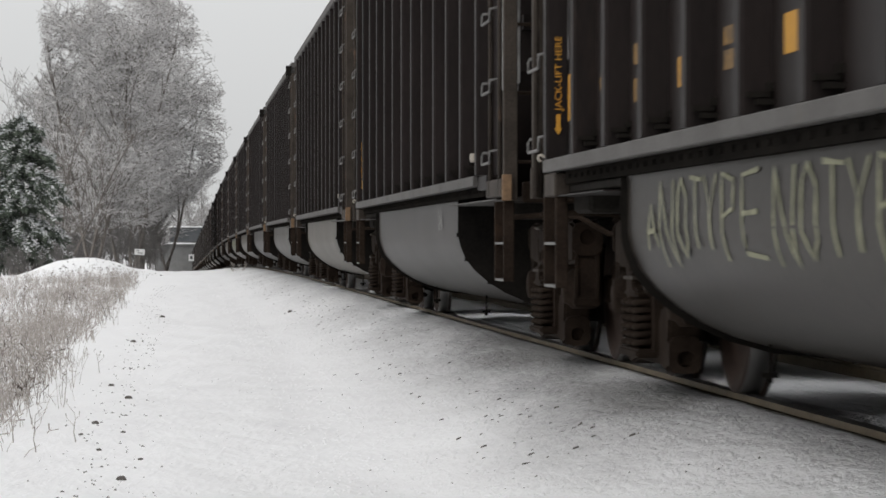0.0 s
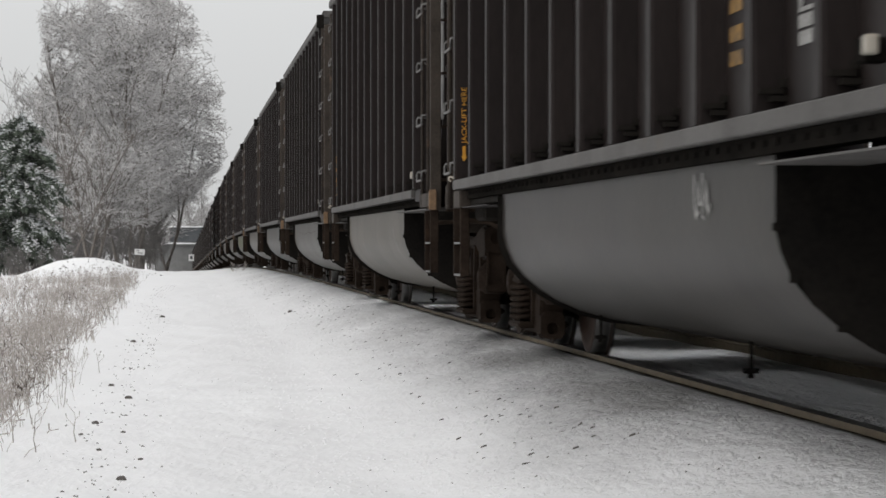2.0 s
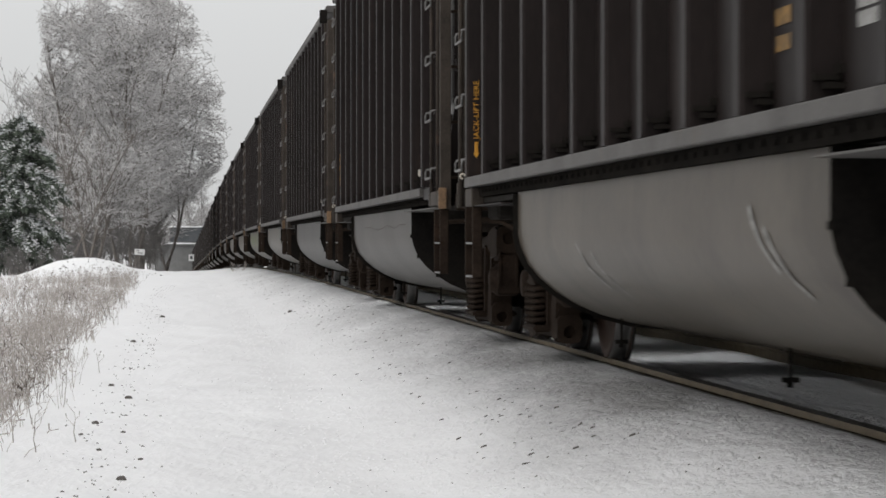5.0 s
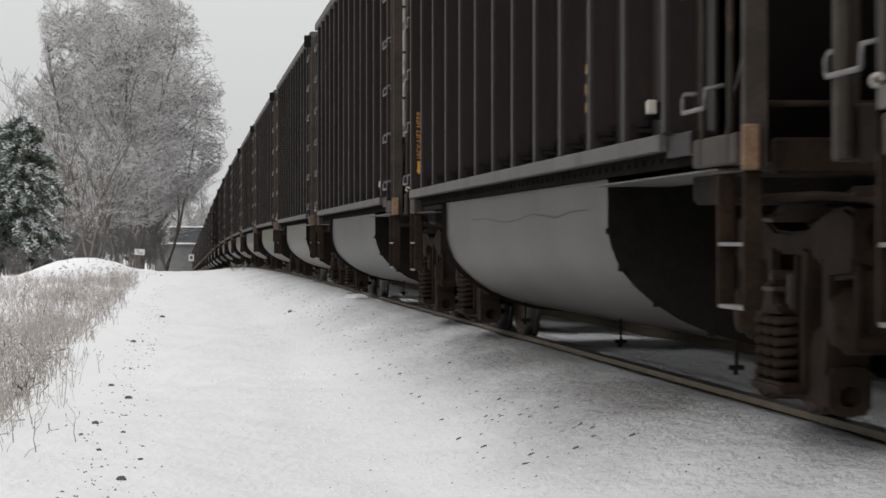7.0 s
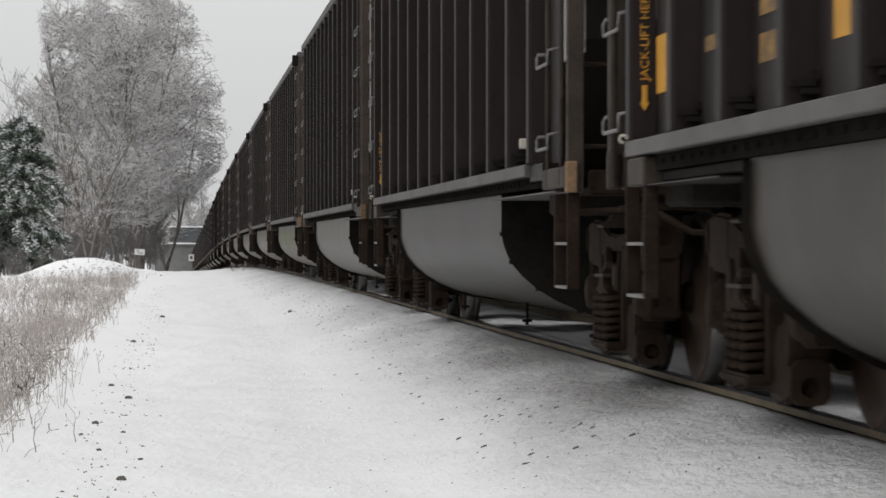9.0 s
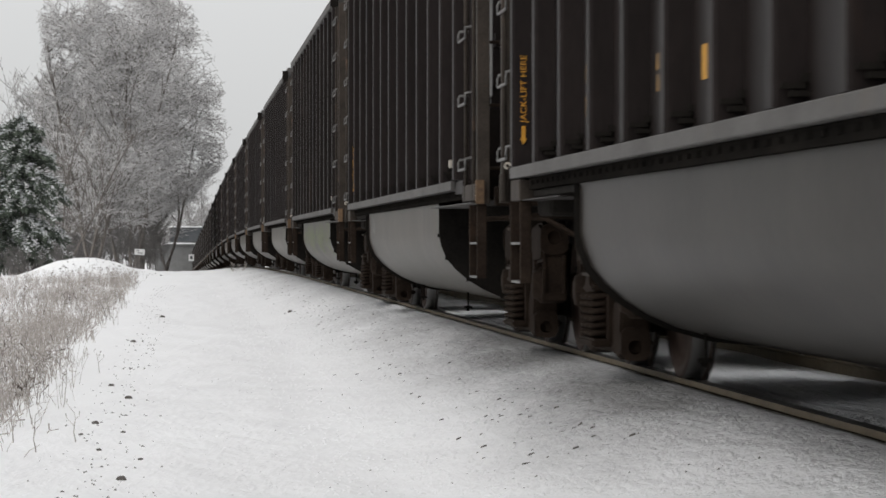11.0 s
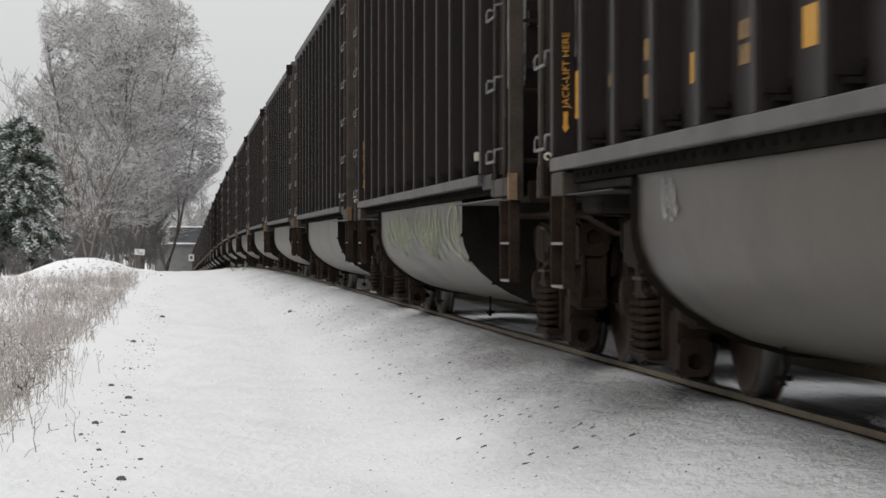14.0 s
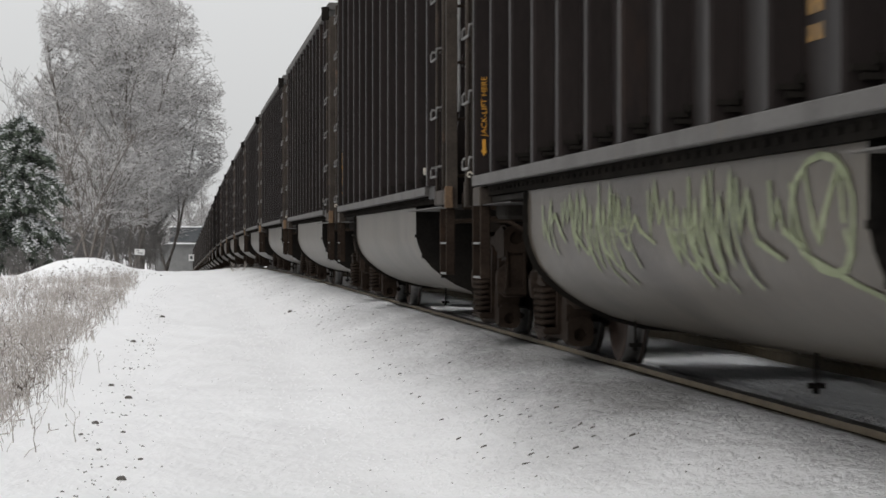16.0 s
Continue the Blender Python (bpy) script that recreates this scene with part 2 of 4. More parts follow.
def tube(bm, points, r, sides=8, closed=False):
    """A round bar along a line of points."""
    pts = [Vector(p) for p in points]
    rings = []
    n = len(pts)
    up = Vector((0.31, 0.17, 0.94))
    for i, p in enumerate(pts):
        if closed:
            d = pts[(i + 1) % n] - pts[i - 1]
        else:
            d = pts[min(i + 1, n - 1)] - pts[max(i - 1, 0)]
        d.normalize()
        s = d.cross(up)
        if s.length < 0.1:
            s = d.cross(Vector((1, 0, 0)))
        s.normalize()
        t = d.cross(s)
        rings.append([bm.verts.new(p + r * (math.cos(k * math.tau / sides) * s + math.sin(k * math.tau / sides) * t)) for k in range(sides)])
    faces = []
    for i in range(n if closed else n - 1):
        a, b = rings[i], rings[(i + 1) % n]
        for k in range(sides):
            faces.append(bm.faces.new((a[k], a[(k + 1) % sides], b[(k + 1) % sides], b[k])))
    if not closed:
        faces.append(bm.faces.new(rings[0]))
        faces.append(bm.faces.new(rings[-1][::-1]))
    bmesh.ops.recalc_face_normals(bm, faces=faces)
    return bm


def lathe(bm, profile, axis="x", seg=32):
    """Turns a profile of (along the axis, radius) round an axis."""
    rings = []
    for a, r in profile:
        ring = []
        for k in range(seg):
            c, s = math.cos(k * math.tau / seg) * r, math.sin(k * math.tau / seg) * r
            ring.append(bm.verts.new({"x": (a, c, s), "y": (c, a, s), "z": (c, s, a)}[axis]))
        rings.append(ring)
    faces = []
    for a, b in zip(rings, rings[1:]):
        for k in range(seg):
            faces.append(bm.faces.new((a[k], a[(k + 1) % seg], b[(k + 1) % seg], b[k])))
    faces.append(bm.faces.new(rings[0]))
    faces.append(bm.faces.new(rings[-1][::-1]))
    bmesh.ops.recalc_face_normals(bm, faces=faces)
    return bm


def mesh_object(name, verts, faces, mat):
    me = bpy.data.meshes.new(name)
    me.from_pydata([tuple(v) for v in verts], [], [tuple(f) for f in faces])
    me.materials.append(mat)
    return new(name, me)


# ---- ground ----
def ground_height(x, y):
    """Snow-covered path beside a low track bank, with a rough verge further off."""
    far = min(max((y - 20) / 90, 0), 1)
    path = -0.50 + 0.26 * far
    if x < -1.2:
        z = path - 0.02 + 0.05 * math.sin(0.31 * y + x) * min(1, (-1.2 - x)) - 0.03 * min(6, -1.2 - x)
    elif x < 1.1:
        z = path + 0.02 * (x + 1.2)
    elif x < 2.68:
        u = (x - 1.1) / 1.58
        z = path + 0.046 + (-0.034 - path - 0.046) * (u * u * (3 - 2 * u) * 0.6 + 0.4 * u)
    elif x < 2.752:
        z = -0.034
    elif x < 3.3:
        z = -0.19
    elif x < 4.28:
        z = -0.11 + 0.03 * noise.noise((x * 2, y * 0.5, 5.0))
    elif x < 4.42:
        z = -0.10
    elif x < 6.0:
        u = (x - 4.42) / 1.58
        z = -0.09 + (path + 0.09) * u
    else:
        z = path
    z += 0.04 * noise.noise((x * 0.8, y * 0.22, 3.1)) * (1 if x < 2.3 or x > 5 else 0.15)
    z += 0.02 * noise.noise((x * 2.6, y * 0.75, 7.7)) * (1 if x < 2.5 or x > 5 else 0.3)
    if x < 2.4:                                           # long soft drifts over the path
        z += 0.035 * noise.noise((x * 0.45, y * 0.30, 11.0)) * min(1, (2.4 - x))
    # ploughed heap of snow on the verge
    dx, dy = (x + 3.5) / (2.2 if x > -3.5 else 1.75), (y - 97) / 6.0
    r2 = dx * dx + dy * dy
    if r2 < 6:
        z += 0.60 * math.exp(-0.9 * r2 ** 1.35) * (1 + 0.25 * noise.noise((x * 0.9, y * 0.5, 1.0)))
    return z + grade(y)


def steps(*spans):
    out = []
    for a, b, n in spans:
        out += [a + (b - a) * i / n for i in range(n)]
    return out + [spans[-1][1]]


def build_ground():
    xs = steps((-2500, -60, 8), (-60, -12, 16), (-12, -6, 20), (-6, 2.6, 90), (2.6, 2.751, 3), (2.751, 2.757, 1), (2.757, 3.29, 3), (3.29, 3.36, 2), (3.36, 4.27, 5), (4.27, 4.5, 3), (4.5, 8, 10), (8, 60, 12), (60, 2500, 8))
    ys = steps((-2500, -130, 8), (-130, 6, 40), (6, 40, 150), (40, 180, 180), (180, 560, 60), (560, 2500, 8))
    verts = [(x, y, ground_height(x, min(y, 700))) for y in ys for x in xs]
    w = len(xs)
    faces = [(j * w + i, j * w + i + 1, (j + 1) * w + i + 1, (j + 1) * w + i) for j in range(len(ys) - 1) for i in range(w - 1)]
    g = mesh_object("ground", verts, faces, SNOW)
    for p in g.data.polygons:
        p.use_smooth = True
    tagged(g, "snow-covered path and verge beside a railway bank", "ground", kind="structure")


build_ground()


def build_rails():
    """Two rails over the whole line, ties and the dark ballast between the rails."""
    prof = [(-0.036, 0.0), (0.036, 0.0), (0.038, -0.03), (0.012, -0.045), (0.01, -0.14), (0.07, -0.155), (0.07, -0.17), (-0.07, -0.17), (-0.07, -0.155), (-0.01, -0.14), (-0.012, -0.045), (-0.038, -0.03)]
    ys = steps((-130, 50, 9), (50, 165, 23), (165, 540, 8))
    for name, x0 in (("rail", TRACK_X - 0.7535), ("rail", TRACK_X + 0.7535)):
        verts, faces = [], []
        n = len(prof)
        for y in ys:
            verts += [(x0 + px, y, pz + grade(y)) for px, pz in prof]
        for j in range(len(ys) - 1):
            for k in range(n):
                faces.append((j * n + k, j * n + (k + 1) % n, (j + 1) * n + (k + 1) % n, (j + 1) * n + k))
        faces.append(tuple(range(n)))
        r = mesh_object(name, verts, faces, RAILSIDE)
        r.data.materials.append(WORN)
        for p in r.data.polygons:
            if p.normal.z > 0.9 and p.center.z > grade(p.center.y) - 0.02:
                p.material_index = 1
        tagged(r, "rusty steel rail with a worn bright head, in snow", "rail", "rails of the track", kind="structure")
    verts, faces = [], []
    for y in ys:
        verts += [(TRACK_X - 0.68, y, grade(y) - 0.16), (TRACK_X - 0.2, y, grade(y) - 0.15)]
    for j in range(len(ys) - 1):
        faces.append((2 * j, 2 * j + 1, 2 * j + 3, 2 * j + 2))
    b = mesh_object("ballast", verts, faces, BALLAST)
    tagged(b, "dark ballast with thin snow between the rails", "ballast", kind="structure")


build_rails()

# ---- the coal train ----
CAR_LENGTH = 16.18
HALF = 1.6            # half width over the sills
MID = 6.9             # from the far corner of the sill to the car's middle
BOGIES = (MID - 0.43, MID - 12.77)    # truck centres, in the car's y
WHEEL_R = 0.457
TUB_SECTION = [(1.50, 1.06), (1.50, 0.80), (1.482, 0.72), (1.44, 0.62), (1.37, 0.535), (1.27, 0.45), (1.15, 0.375), (1.0, 0.31), (0.8, 0.255), (0.5, 0.228), (0.0, 0.22)]


def ya(a):
    return MID - a


def wheel_mesh():
    bm = bmesh.new()
    R = WHEEL_R
    lathe(bm, [(-0.03, 0.05), (-0.085, 0.06), (-0.09, 0.13), (-0.05, 0.17), (-0.035, 0.34), (-0.06, 0.385), (-0.068, R - 0.03), (-0.06, R - 0.006), (0.02, R), (0.04, R + 0.006), (0.05, R + 0.025), (0.066, R + 0.022), (0.07, R - 0.02), (0.06, 0.39), (0.01, 0.36), (0.02, 0.17), (0.08, 0.12), (0.08, 0.08)], "x", 32)
    return bm


def helix(bm, cx, cy, z0, z1, r, wire, turns):
    n = int(turns * 10)
    pts = [(cx + r * math.cos(i / 10 * math.tau), cy + r * math.sin(i / 10 * math.tau), z0 + (z1 - z0) * i / n) for i in range(n + 1)]
    return tube(bm, pts, wire, 5)


def holed_plate(bm, cx, cz, w, h, r, oz, y0, y1):
    """An upright plate across the track, w wide and h high, with a round opening of radius r raised by oz."""
    n = 16
    rings = []
    for y in (y0, y1):
        out, inn = [], []
        for k in range(n):
            a = math.tau * (k + 0.5) / n
            c, d = math.cos(a), math.sin(a)
            m = max(abs(c) / (w / 2), abs(d) / (h / 2))
            q = 0.93 if k % 4 in (1, 2) and abs(abs(c) / (w / 2) - abs(d) / (h / 2)) < 0.35 * m else 1.0
            out.append(bm.verts.new((cx + q * c / m, y, cz + q * d / m)))
            inn.append(bm.verts.new((cx + r * c, y, cz + oz + r * d)))
        rings.append((out, inn))
    (o0, i0), (o1, i1) = rings
    faces = []
    for k in range(n):
        m = (k + 1) % n
        faces += [bm.faces.new((o0[k], o0[m], i0[m], i0[k])), bm.faces.new((o1[k], i1[k], i1[m], o1[m])),
                  bm.faces.new((o0[k], o1[k], o1[m], o0[m])), bm.faces.new((i0[k], i0[m], i1[m], i1[k]))]
    bmesh.ops.recalc_face_normals(bm, faces=faces)


def rounded(bm, outline, a, b, r=0.014):
    """A casting member: an outline (along the track, up) with rounded edges, from a to b across the track."""
    piece = bmesh.new()
    prism(piece, outline, "x", a, b)
    bmesh.ops.bevel(piece, geom=piece.edges[:], offset=r, segments=2, affect="EDGES", clamp_overlap=True)
    me = bpy.data.meshes.new("piece")
    piece.to_mesh(me)
    piece.free()
    bm.from_mesh(me)
    bpy.data.meshes.remove(me)


def side_frame_mesh():
    """A cast side frame: level top member, two columns round the spring opening, curved web with an oval
    opening, feet with core holes, and two pedestals whose crowns end in a plate with a round hole."""
    bm = bmesh.new()
    for s in (1, -1):
        def o(*pts):
            pts = [(s * y, z) for y, z in pts]
            return pts if s == 1 else pts[::-1]
        rounded(bm, o((-0.01, 0.70), (0.34, 0.70), (0.50, 0.66), (0.66, 0.68), (0.66, 0.87), (0.46, 0.84), (0.30, 0.80), (-0.01, 0.79)), -0.085, 0.085)
        rounded(bm, o((0.225, 0.17), (0.34, 0.17), (0.345, 0.45), (0.40, 0.72), (0.27, 0.74), (0.235, 0.60)), -0.10, 0.10)
        # ribs on the column that guide the bolster
        rounded(bm, o((0.205, 0.46), (0.232, 0.46), (0.262, 0.70), (0.215, 0.70)), -0.115, -0.07, 0.006)
        rounded(bm, o((-0.01, 0.125), (0.33, 0.125), (0.54, 0.09), (0.62, 0.12), (0.62, 0.30), (0.52, 0.43), (0.40, 0.42), (0.33, 0.34), (0.30, 0.205), (-0.01, 0.195)), -0.08, 0.08)
        rounded(bm, o((0.50, 0.24), (0.63, 0.24), (0.69, 0.50), (0.69, 0.68), (0.56, 0.70), (0.55, 0.50)), -0.085, 0.085)
        rounded(bm, o((0.60, 0.60), (1.06, 0.62), (1.075, 0.70), (1.06, 0.86), (0.92, 0.885), (0.60, 0.87)), -0.088, 0.088, 0.02)
        rounded(bm, o((1.00, 0.37), (1.075, 0.36), (1.085, 0.66), (1.0, 0.66)), -0.07, 0.07)
        ya0, yb0 = (1.07, 1.10) if s > 0 else (-1.10, -1.07)
        holed_plate(bm, 0.0, 0.77, 0.19, 0.21, 0.048, 0.01, ya0, yb0)
        for x in (-0.078, 0.052):
            rounded(bm, o((1.06, 0.37), (1.10, 0.37), (1.10, 0.67), (1.06, 0.67)), x, x + 0.028, 0.008)
        rounded(bm, o((1.05, 0.35), (1.10, 0.35), (1.10, 0.41), (1.05, 0.41)), -0.085, 0.085, 0.01)
        yc, yd = (0.625, 0.67) if s > 0 else (-0.67, -0.625)
        holed_plate(bm, 0.0, 0.185, 0.165, 0.19, 0.042, -0.02, yc, yd)
    rounded(bm, [(-0.30, 0.155), (0.30, 0.155), (0.30, 0.20), (-0.30, 0.20)], -0.19, 0.16, 0.012)
    return bm


def build_car():
    car = new("coal_hopper_car")
    car.empty_display_size = 0.5
    S = HALF
    ZT = 3.80
    # side sheets and the ends of the box above the open corners
    y0, y1 = ya(13.05), ya(0.05)
    e0, e1 = ya(13.95), ya(-0.65)
    for s in (-1, 1):
        lo, hi = min(s * (S - 0.125), s * (S - 0.14)), max(s * (S - 0.125), s * (S - 0.14))
        part("side_sheet", boxes(((lo, y0, 1.06), (hi, y1, ZT))), PAINT, car)
        for ya_, yb_ in ((e0, y0 - 0.003), (y1 + 0.003, e1)):
            part("corner_sheet", boxes(((lo, ya_, 1.73), (hi, yb_, ZT))), FROSTED, car, "dark corner sheet mottled with frost")
    for ye, yi in ((e0, y0), (e1, y1)):
        sg = 1 if yi > ye else -1
        bm = bmesh.new()
        prism(bm, [(ye, ZT), (ye, 1.80), (yi, 1.06), (yi + sg * 0.02, 1.06), (ye + sg * 0.02, 1.82), (ye + sg * 0.02, ZT)], "x", -S + 0.143, S - 0.143)
        part("end_wall", bm, PAINT, car)
        for z in (2.1, 2.7, 3.3):
            part("end_stiffener", boxes(((-S + 0.15, min(ye, ye - sg * 0.09), z - 0.045), (S - 0.15, max(ye, ye - sg * 0.09) - 0.001, z + 0.045))), POST, car)
    part("load", coal_load(e0 + 0.05, e1 - 0.05, S - 0.15), COAL, car, "dark heap of coal")
    # top chord
    rim = [((-S, e0 - 0.05, ZT), (-S + 0.16, e1 + 0.05, 3.90)), ((S - 0.16, e0 - 0.05, ZT), (S, e1 + 0.05, 3.90)), ((-S + 0.16, e0 - 0.05, ZT), (S - 0.16, e0 + 0.06, 3.90)), ((-S + 0.16, e1 - 0.06, ZT), (S - 0.16, e1 + 0.05, 3.90))]
    part("top_chord", boxes(*rim, bevel=0.012), SILL, car, "grey dusty top chord")
    for s in (-1, 1):
        part("corner_block", boxes(((s * S - 0.09, e0 - 0.10, 3.66), (s * S + 0.01, e0 - 0.055, 3.84)), bevel=0.01), BLACK, car)
    # posts along both sides
    first = None
    for k in range(13):
        y = ya(-0.06 + 1.05 * k)
        for side in (-1, 1):
            if first is None:
                bm = bmesh.new()
                prism(bm, [(0.0, -0.075), (-0.10, -0.062), (-0.115, -0.05), (-0.115, 0.05), (-0.10, 0.062), (0.0, 0.075)], "z", 1.195, ZT)
                first = part("post", bm, POST, car, loc=(-S + 0.125, y, 0))
            else:
                repeat(first, (side * (S - 0.125), y, 0), (0, 0, math.pi if side > 0 else 0))
    first = None
    for k in range(1, 12):
        y = ya(-0.06 + 1.05 * k)
        if first is None:
            first = part("post_clip", boxes(((-0.012, -0.11, -0.008), (0.075, -0.078, 0.012)), ((0.02, -0.13, -0.035), (0.085, -0.078, -0.015)), ((0.06, -0.12, 0.013), (0.084, -0.078, 0.045))), BLACK, car, loc=(-S + 0.04, y, 1.265))
        else:
            repeat(first, (-S + 0.04, y, 1.265))
    # side sills with the bolted strip under them
    for side in (-1, 1):
        def q(pts):
            return [(side * x, z) for x, z in pts]
        bm = bmesh.new()
        prism(bm, q([(S - 0.12, 1.190), (S - 0.005, 1.190), (S, 1.185), (S, 1.127), (S - 0.004, 1.122), (S - 0.12, 1.122)]), "y", ya(12.5), ya(-0.06))
        part("side_sill", bm, SILL, car, "pale grey dusty side sill")
        # black colour carries the dark shadow beneath the sill
        part("under_sill", boxes(((min(side * (S - 0.14), side * (S - 0.06)), ya(13.2), 1.052), (max(side * (S - 0.14), side * (S - 0.06)), ya(0.1), 1.118))), BLACK, car)
        part("sill_end", boxes(((min(side * (S - 0.14), side * (S - 0.03)), ya(13.05), 1.09), (max(side * (S - 0.14), side * (S - 0.03)), ya(12.503), 1.185)), bevel=0.008), POST, car)
        part("bracket_plate", boxes(((min(side * (S - 0.10), side * (S - 0.01)), ya(14.04), 1.03), (max(side * (S - 0.10), side * (S - 0.01)), ya(13.2), 1.14)), bevel=0.008), CASTPALE, car)
        part("bracket_plate", boxes(((min(side * (S - 0.12), side * (S - 0.0)), ya(0.42), 0.99), (max(side * (S - 0.12), side * (S - 0.0)), ya(0.0), 1.112)), bevel=0.008), CASTPALE, car)
        part("ledge", boxes(((min(side * (S - 0.40), side * (S - 0.03)), ya(13.6), 1.014), (max(side * (S - 0.40), side * (S - 0.03)), ya(10.5), 1.022))), SILL, car, "thin pale steel ledge")
        part("ledge", boxes(((min(side * (S - 0.30), side * (S - 0.02)), ya(2.0), 0.988), (max(side * (S - 0.30), side * (S - 0.02)), ya(0.3), 0.995))), POST, car)
        part("channel", boxes(((min(side * (S - 0.2), side * (S - 0.08)), ya(2.15), 1.005), (max(side * (S - 0.2), side * (S - 0.08)), ya(0.43), 1.05)), bevel=0.006), DARKSTEEL, car)
    bm = bmesh.new()
    for k in range(56):
        y = ya(0.6 + 0.215 * k)
        box(bm, (-S + 0.045, y - 0.028, 1.078), (-S + 0.066, y + 0.028, 1.10))
    tagged(part("bolt_strip", bm, BLACK, car), kind="stuff")
    # corner posts, ladders, grab irons and steps on both sides
    for side in (-1, 1):
        def bx(x0, a0, z0, x1, a1, z1, bev=0.006):
            """x counted inwards from the sill face."""
            p, r = side * (S - x0), side * (S - x1)
            return boxes(((min(p, r), ya(a1), z0), (max(p, r), ya(a0), z1)), bevel=bev)
        part("corner_post", bx(0.01, 14.14, 1.0, 0.095, 14.20, 3.70), CASTPALE, car)
        part("corner_post", bx(0.02, -0.70, 1.0, 0.09, -0.62, 3.70), CASTPALE, car)
        part("reflector_block", bx(-0.005, 14.215, 1.0, 0.055, 14.25, 1.16), AMBER, car, "dull amber wooden reflector block")
        for k in range(2):
            part("bolted_plate", bx(0.0 + 0.07 * k, -0.60, 0.99, 0.06 + 0.07 * k, -0.55, 1.165), CASTPALE, car)
        for a in (13.37, 13.90):
            bm = bmesh.new()
            tube(bm, [(side * (S - 0.02), ya(a), 1.04), (side * (S - 0.02), ya(a), 3.72)], 0.014, 8)
            smooth(part("ladder_rail", bm, CASTPALE, car))
        bm = bmesh.new()
        tube(bm, [(side * (S - 0.02), ya(-0.50), 1.0), (side * (S - 0.02), ya(-0.50), 3.72)], 0.017, 8)
        smooth(part("ladder_rail", bm, CASTPALE, car))
        for k in range(6):
            z = 1.25 + 0.45 * k
            for a0, a1 in ((13.03, 13.50), (-0.70, -0.25)) if side < 0 else ():
                xo, xi = side * (S - 0.002), side * (S - 0.075)
                bm = bmesh.new()
                tube(bm, [(xi, ya(a0), z + 0.075), (xo * 0.995, ya(a0), z + 0.075), (xo, ya(a0), z + 0.055), (xo, ya(a0), z + 0.012), (xo, ya(a0 + 0.02), z), (xo, ya(a1 - 0.02), z), (xo, ya(a1), z + 0.012), (xo, ya(a1), z + 0.07), (xi, ya(a1), z + 0.085)], 0.0095, 6)
                smooth(part("grab_iron", bm, PALESTEEL, car))
        for a0, a1 in ((13.70, 14.18), (-0.10, 0.38)):
            for a in (a0, a1):
                part("step_strap", bx(0.01, a - 0.015, 0.51, 0.075, a + 0.015, 1.0, 0.004), CAST, car)
            # pale colour stands for the lit top edges of the treads
            for z in (0.51, 0.735):
                part("step_tread", bx(0.012, a0 + 0.016, z, 0.072, a1 - 0.016, z + 0.014, 0), PALESTEEL, car)
        bm = bmesh.new()
        tube(bm, [(side * (S + 0.02) + 0.016 * math.cos(i * 0.55), ya(0.02), 1.20 + 0.016 * math.sin(i * 0.55)) for i in range(10)], 0.007, 6)
        smooth(part("rope_hook", bm, PALE, car, "small pale rope hook"))
    for k in range(6):
        bm = bmesh.new()
        tube(bm, [(-S + 0.08, ya(14.08), 1.24 + 0.42 * k), (-S + 0.66, ya(14.08), 1.24 + 0.42 * k)], 0.012, 6)
        smooth(part("end_rung", bm, CAST, car))
    part("ladder_rail", boxes(((-S + 0.63, ya(14.12), 1.15), (-S + 0.67, ya(14.04), 3.6))), CAST, car)
    part("marker_plate", boxes(((-S + 0.03, ya(12.02), 1.295), (-S + 0.075, ya(11.99), 1.355)), bevel=0.006), PALE, car, "small cream marker plate")
    part("marker_bracket", boxes(((-S + 0.035, ya(11.98), 1.275), (-S + 0.115, ya(11.88), 1.35)), bevel=0.006), BLACK, car)
    # tub
    yf, yn = ya(2.2), ya(10.46)
    sec = TUB_SECTION + [(-x, z) for x, z in TUB_SECTION[-2::-1]]
    bm = bmesh.new()
    rows = 24
    grid = []
    for j in range(rows + 1):
        y = yn + (yf - yn) * j / rows
        row = []
        for i, (x, z) in enumerate(sec):
            dent = 0.006 * noise.noise((x * 2.0, y * 0.9, z * 2)) if 0 < j < rows else 0
            row.append(bm.verts.new((x * (1 - dent), y, z + dent * 0.3)))
        grid.append(row)
    for j in range(rows):
        for i in range(len(sec) - 1):
            bm.faces.new((grid[j][i], grid[j][i + 1], grid[j + 1][i + 1], grid[j + 1][i]))
    bmesh.ops.recalc_face_normals(bm, faces=bm.faces[:])
    smooth(part("tub", bm, TUB, car, "pale grey rounded steel tub, scratched and dirty"))
    for y, d, grow in ((yn, -0.012, 0.0), (yf, 0.012, 0.02)):
        bm = bmesh.new()
        prism(bm, [(x * (1 + grow), z - grow) for x, z in sec], "y", y, y + d)
        part("tub_end", bm, BLACK, car, "black end plate of the tub")
    for i in range(1, 10, 2):
        x, z = TUB_SECTION[i]
        part("end_bolt", boxes(((-x - 0.012, yn - 0.03, z - 0.012), (-x + 0.02, yn - 0.012, z + 0.016))), BLACK, car)
    # hangers under the tub
    for a in (2.75, 7.37, 10.85):
        bm = bmesh.new()
        tube(bm, [(-0.95, ya(a), 0.33), (-0.95, ya(a), 0.16)], 0.008, 6)
        box(bm, (-0.985, ya(a) - 0.02, 0.15), (-0.915, ya(a) + 0.02, 0.172))
        box(bm, (-0.965, ya(a) - 0.012, 0.128), (-0.94, ya(a) + 0.012, 0.15))
        part("hanger", bm, BLACK, car)
    # underframe
    part("centre_sill", boxes(((-0.33, ya(14.35), 0.62), (0.33, ya(-0.9), 1.0))), DARKSTEEL, car)
